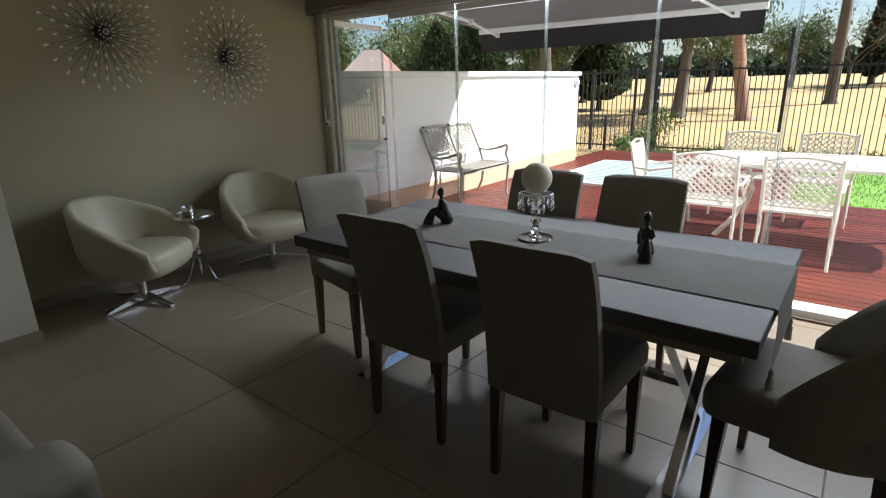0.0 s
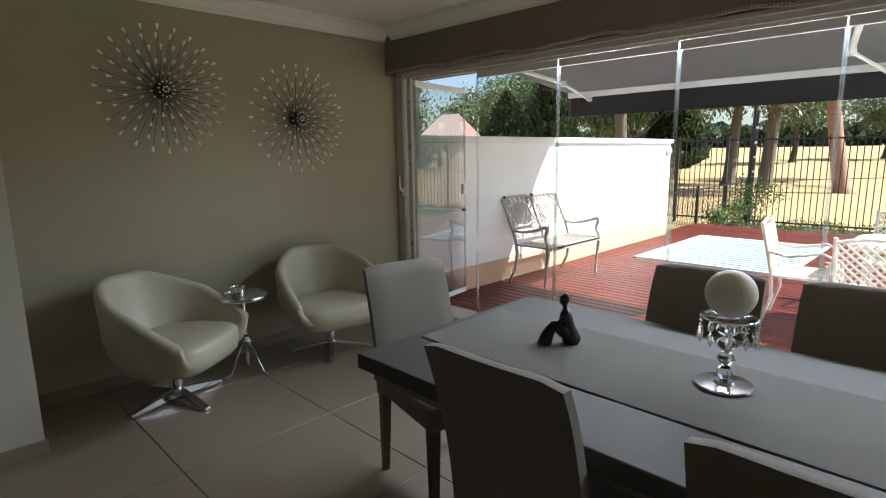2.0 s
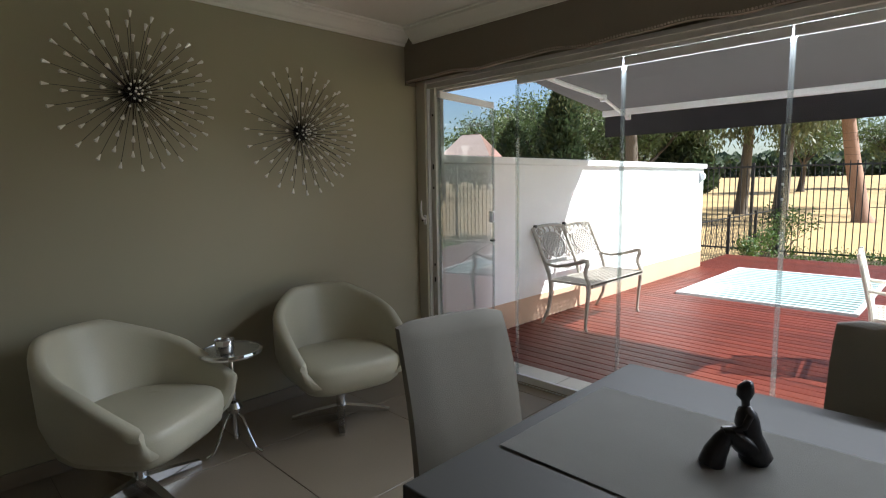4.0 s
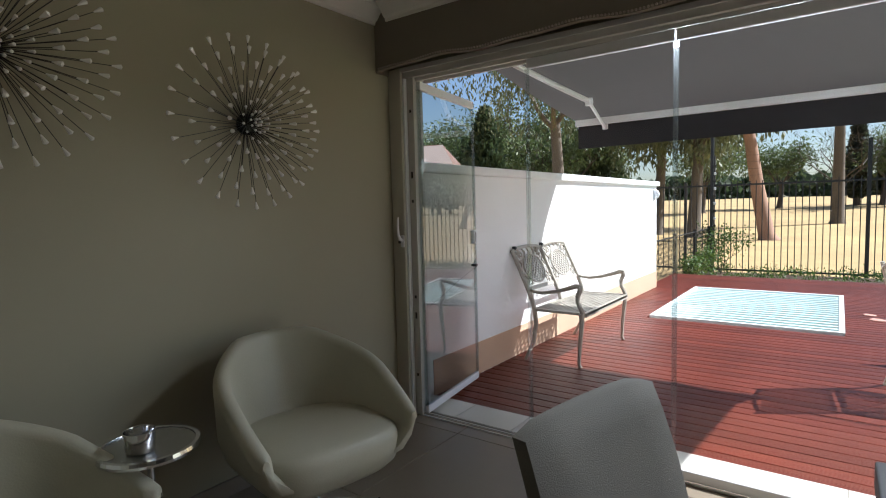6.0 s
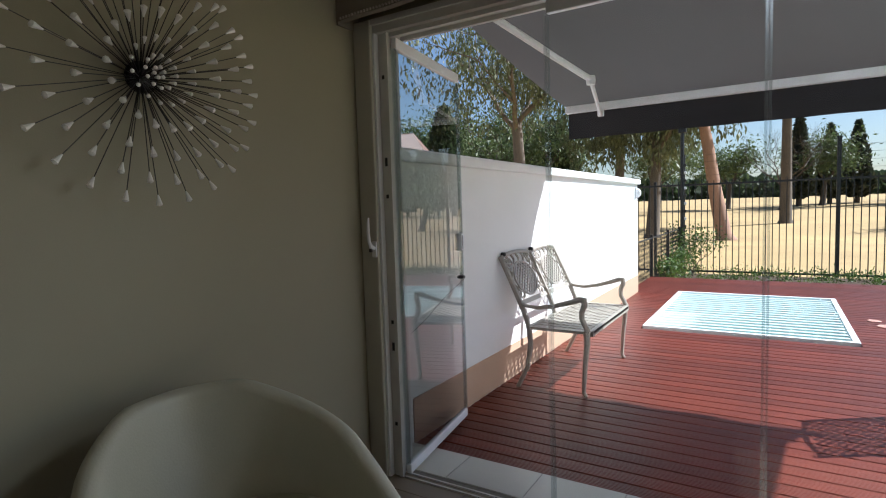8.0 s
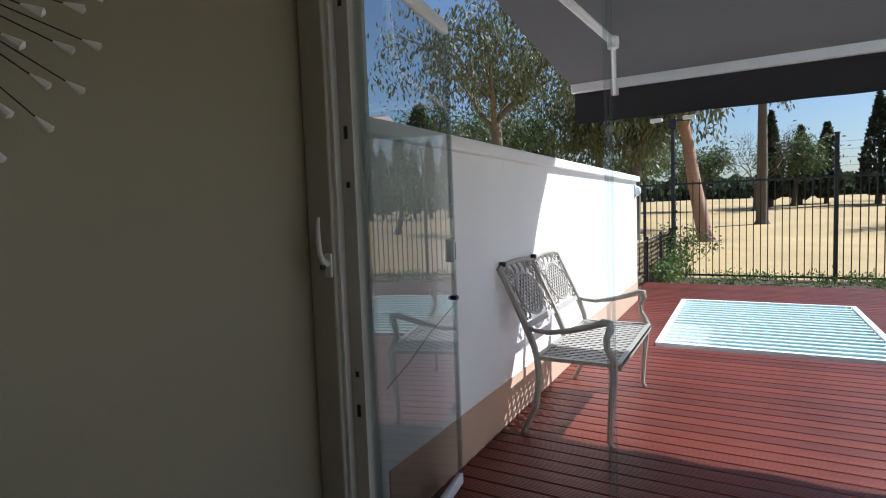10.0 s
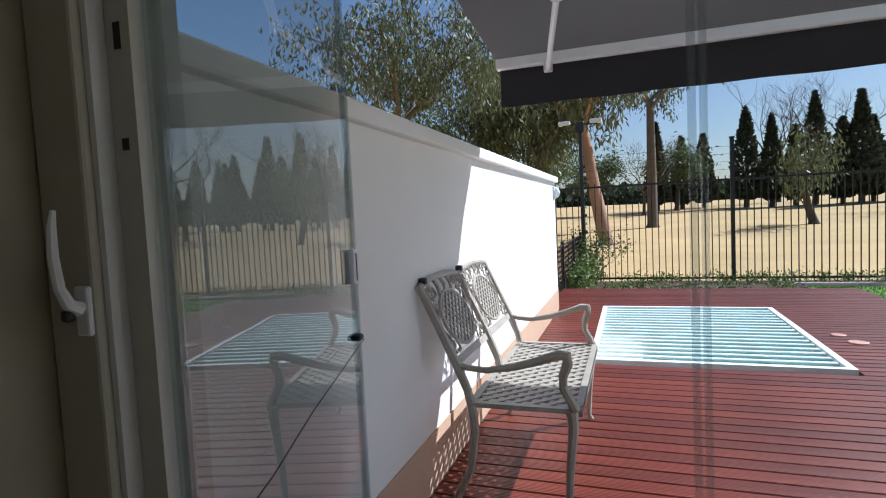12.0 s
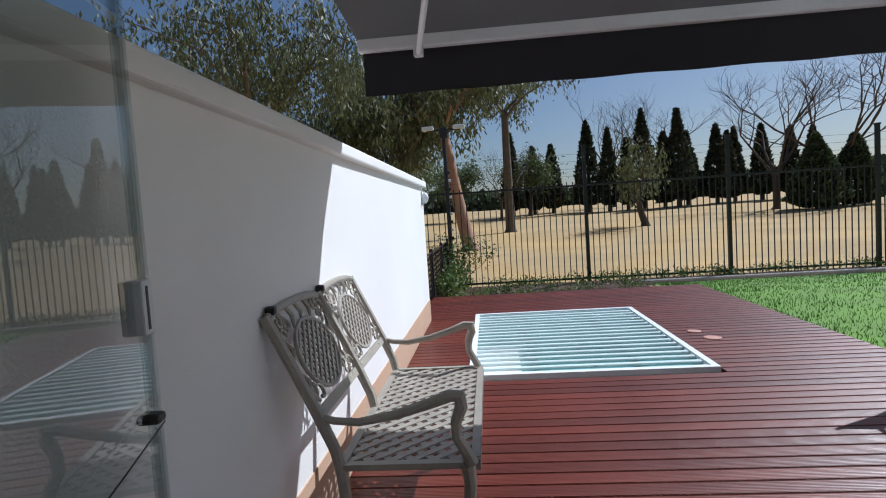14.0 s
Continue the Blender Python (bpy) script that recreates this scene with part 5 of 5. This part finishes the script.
tagged(part("wire_mesh", bm, FENCE, mg), kind="stuff")
# corner pole with a twin lamp head and insulators
po = thing("lamp_pole", Matrix.Translation((-0.1, 11.12, -0.5)), "dark fence-corner pole with twin floodlights and insulators", "lamp pole")
part("pole", lathe([(0, 0), (0.04, 0), (0.04, 3.45), (0, 3.45)], 12), FENCE, po)
part("crossbar", boxes(((-0.35, -0.02, 3.45), (0.35, 0.02, 3.49))), FENCE, po)
part("junction_box", rbox((-0.08, -0.06, 3.3), (0.08, 0.06, 3.52), 0.01, 1), FENCE, po)
for s in (-1, 1):
    o = part("floodlight", rbox((s * 0.32 - 0.12, -0.1, 3.47), (s * 0.32 + 0.12, 0.08, 3.55), 0.015, 2), LAMPW, po, "pale floodlight")
for k in range(9):
    z = 1.2 + 0.17 * k
    part("insulator", rbox((0.04, -0.03, z), (0.09, 0.0, z + 0.06), 0.008, 1), LAMPW if k % 2 else BLACK, po)

# weeds and shrubs along the fence
rng = random.Random(12)
cl = [(rng.uniform(-0.3, 14), rng.uniform(11.0, 11.5), -0.33 + 0.08 * rng.random()) for _ in range(150)]
cl += [(rng.uniform(-0.1, 3.6), rng.uniform(9.2, 11.0), -0.33 + 0.06 * rng.random()) for _ in range(70)]
vs, fs = leaf_cloud(cl, 7500, 0.06, rng, -0.4, 0.09, (1, 1, 0.55), 0.35)
tagged(mesh_from("weeds", vs, fs, LEAF_WEED), "straggling green weeds along the fence foot", "weeds", kind="stuff")


def shrub(x, y, z, h, seed, n, label):
    rng = random.Random(seed)
    s = thing("shrub", Matrix.Translation((x, y, z)), label, "shrub")
    bm, tips = bmesh.new(), []
    for k in range(5):
        a = 6.28 * k / 5 + rng.random()
        limb(bm, rng, (0, 0, 0), (math.cos(a) * 0.5, math.sin(a) * 0.5, 1), h * 0.6, 0.012, 2, tips, 0.15, 0.3, 3, 0.6)
    part("stem", bm, BARK, s)
    vs, fs = leaf_cloud(tips, n, 0.06, rng, 0.0, 0.09, (1, 1, 1), 0.5)
    mesh_from("foliage", vs, fs, LEAF_WEED, s, "stuff")


shrub(-0.02, 8.7, -0.25, 0.4, 61, 700, "leafy green shrub at the deck's end by the mesh fence")
shrub(0.0, 9.9, -0.3, 0.6, 62, 700, "leafy green shrub growing up the mesh fence")
shrub(0.15, 10.8, -0.35, 0.95, 63, 900, "sparse climbing shrub at the corner pole")

# ---- floor tiles, sill tiles and deck boards ----
fl, sillo = bpy.data.objects["floor"], bpy.data.objects["window_sill"]
TW = 0.81


def flat_piece(name, w2, d2, h, material, parent, spots, bev=0.002):
    me = None
    for x, y, z in spots:
        if me is None:
            bm = boxes(((0, 0, 0), (w2, d2, h)))
            if bev:
                bmesh.ops.bevel(bm, geom=[e for e in bm.edges if all(v.co.z > h * 0.9 for v in e.verts)], offset=bev, segments=1, affect="EDGES")
            me = bpy.data.meshes.new(name)
            bm.to_mesh(me)
            bm.free()
            me.materials.append(material)
        o = new(name, me)
        o.parent = parent
        o.location = (x, y, z)


spots = []
for j in range(-8, 3):
    for i in range(9):
        x0, y0 = 1.32 + (i - 2) * TW, -1.735 + j * TW
        if -0.9 < x0 < X1 - 0.3 and y0 + TW > Y0 + 0.4 and y0 + TW < 0.1:
            spots.append((x0 + 0.002, y0 + 0.002, -0.012))
flat_piece("floor_tile", TW - 0.004, TW - 0.004, 0.012, TILE, fl, spots)
flat_piece("floor_tile", TW - 0.004, 0.165, 0.012, TILE, fl, [(1.322 + (i - 2) * TW, -1.733 + 2 * TW, -0.012) for i in range(9)])
flat_piece("sill_tile", 0.397, 0.258, 0.012, SILL, sillo, [(-0.06 + 0.4 * i, 0.1, -0.022) for i in range(18)])
BW = 0.11
board_meshes = {}


def deck_board(x0, x1, y):
    key = round(x1 - x0, 3)
    if key not in board_meshes:
        prof = [(0.0, 0), (0.0, 0.021), (0.004, 0.025), (BW * 0.5, 0.0262), (BW - 0.012, 0.025), (BW - 0.008, 0.021), (BW - 0.008, 0)]
        bm = bmesh.new()
        a = [bm.verts.new((0, py, pz)) for py, pz in prof]
        b = [bm.verts.new((key, py, pz)) for py, pz in prof]
        n = len(prof)
        for i in range(n):
            bm.faces.new((a[i], b[i], b[(i + 1) % n], a[(i + 1) % n]))
        bm.faces.new(a)
        bm.faces.new(b[::-1])
        bmesh.ops.recalc_face_normals(bm, faces=bm.faces[:])
        me = bpy.data.meshes.new("deck_board")
        bm.to_mesh(me)
        bm.free()
        me.materials.append(DECK)
        board_meshes[key] = me
    o = new("deck_board", board_meshes[key])
    o.parent = dk
    o.location = (x0, y, DZ - 0.025)


y = 0.365
while y < 7.85:
    if y + BW > PYA - 0.02 and y < PYB + 0.02:
        deck_board(-0.022 if y < 6.2 else -0.18, PXA - 0.024, y)
        deck_board(PXB + 0.024, 3.70, y)
    else:
        deck_board(-0.022 if y < 6.2 else -0.18, 3.70, y)
    if y < 3.95:
        deck_board(3.703, 7.0, y)
    y += BW
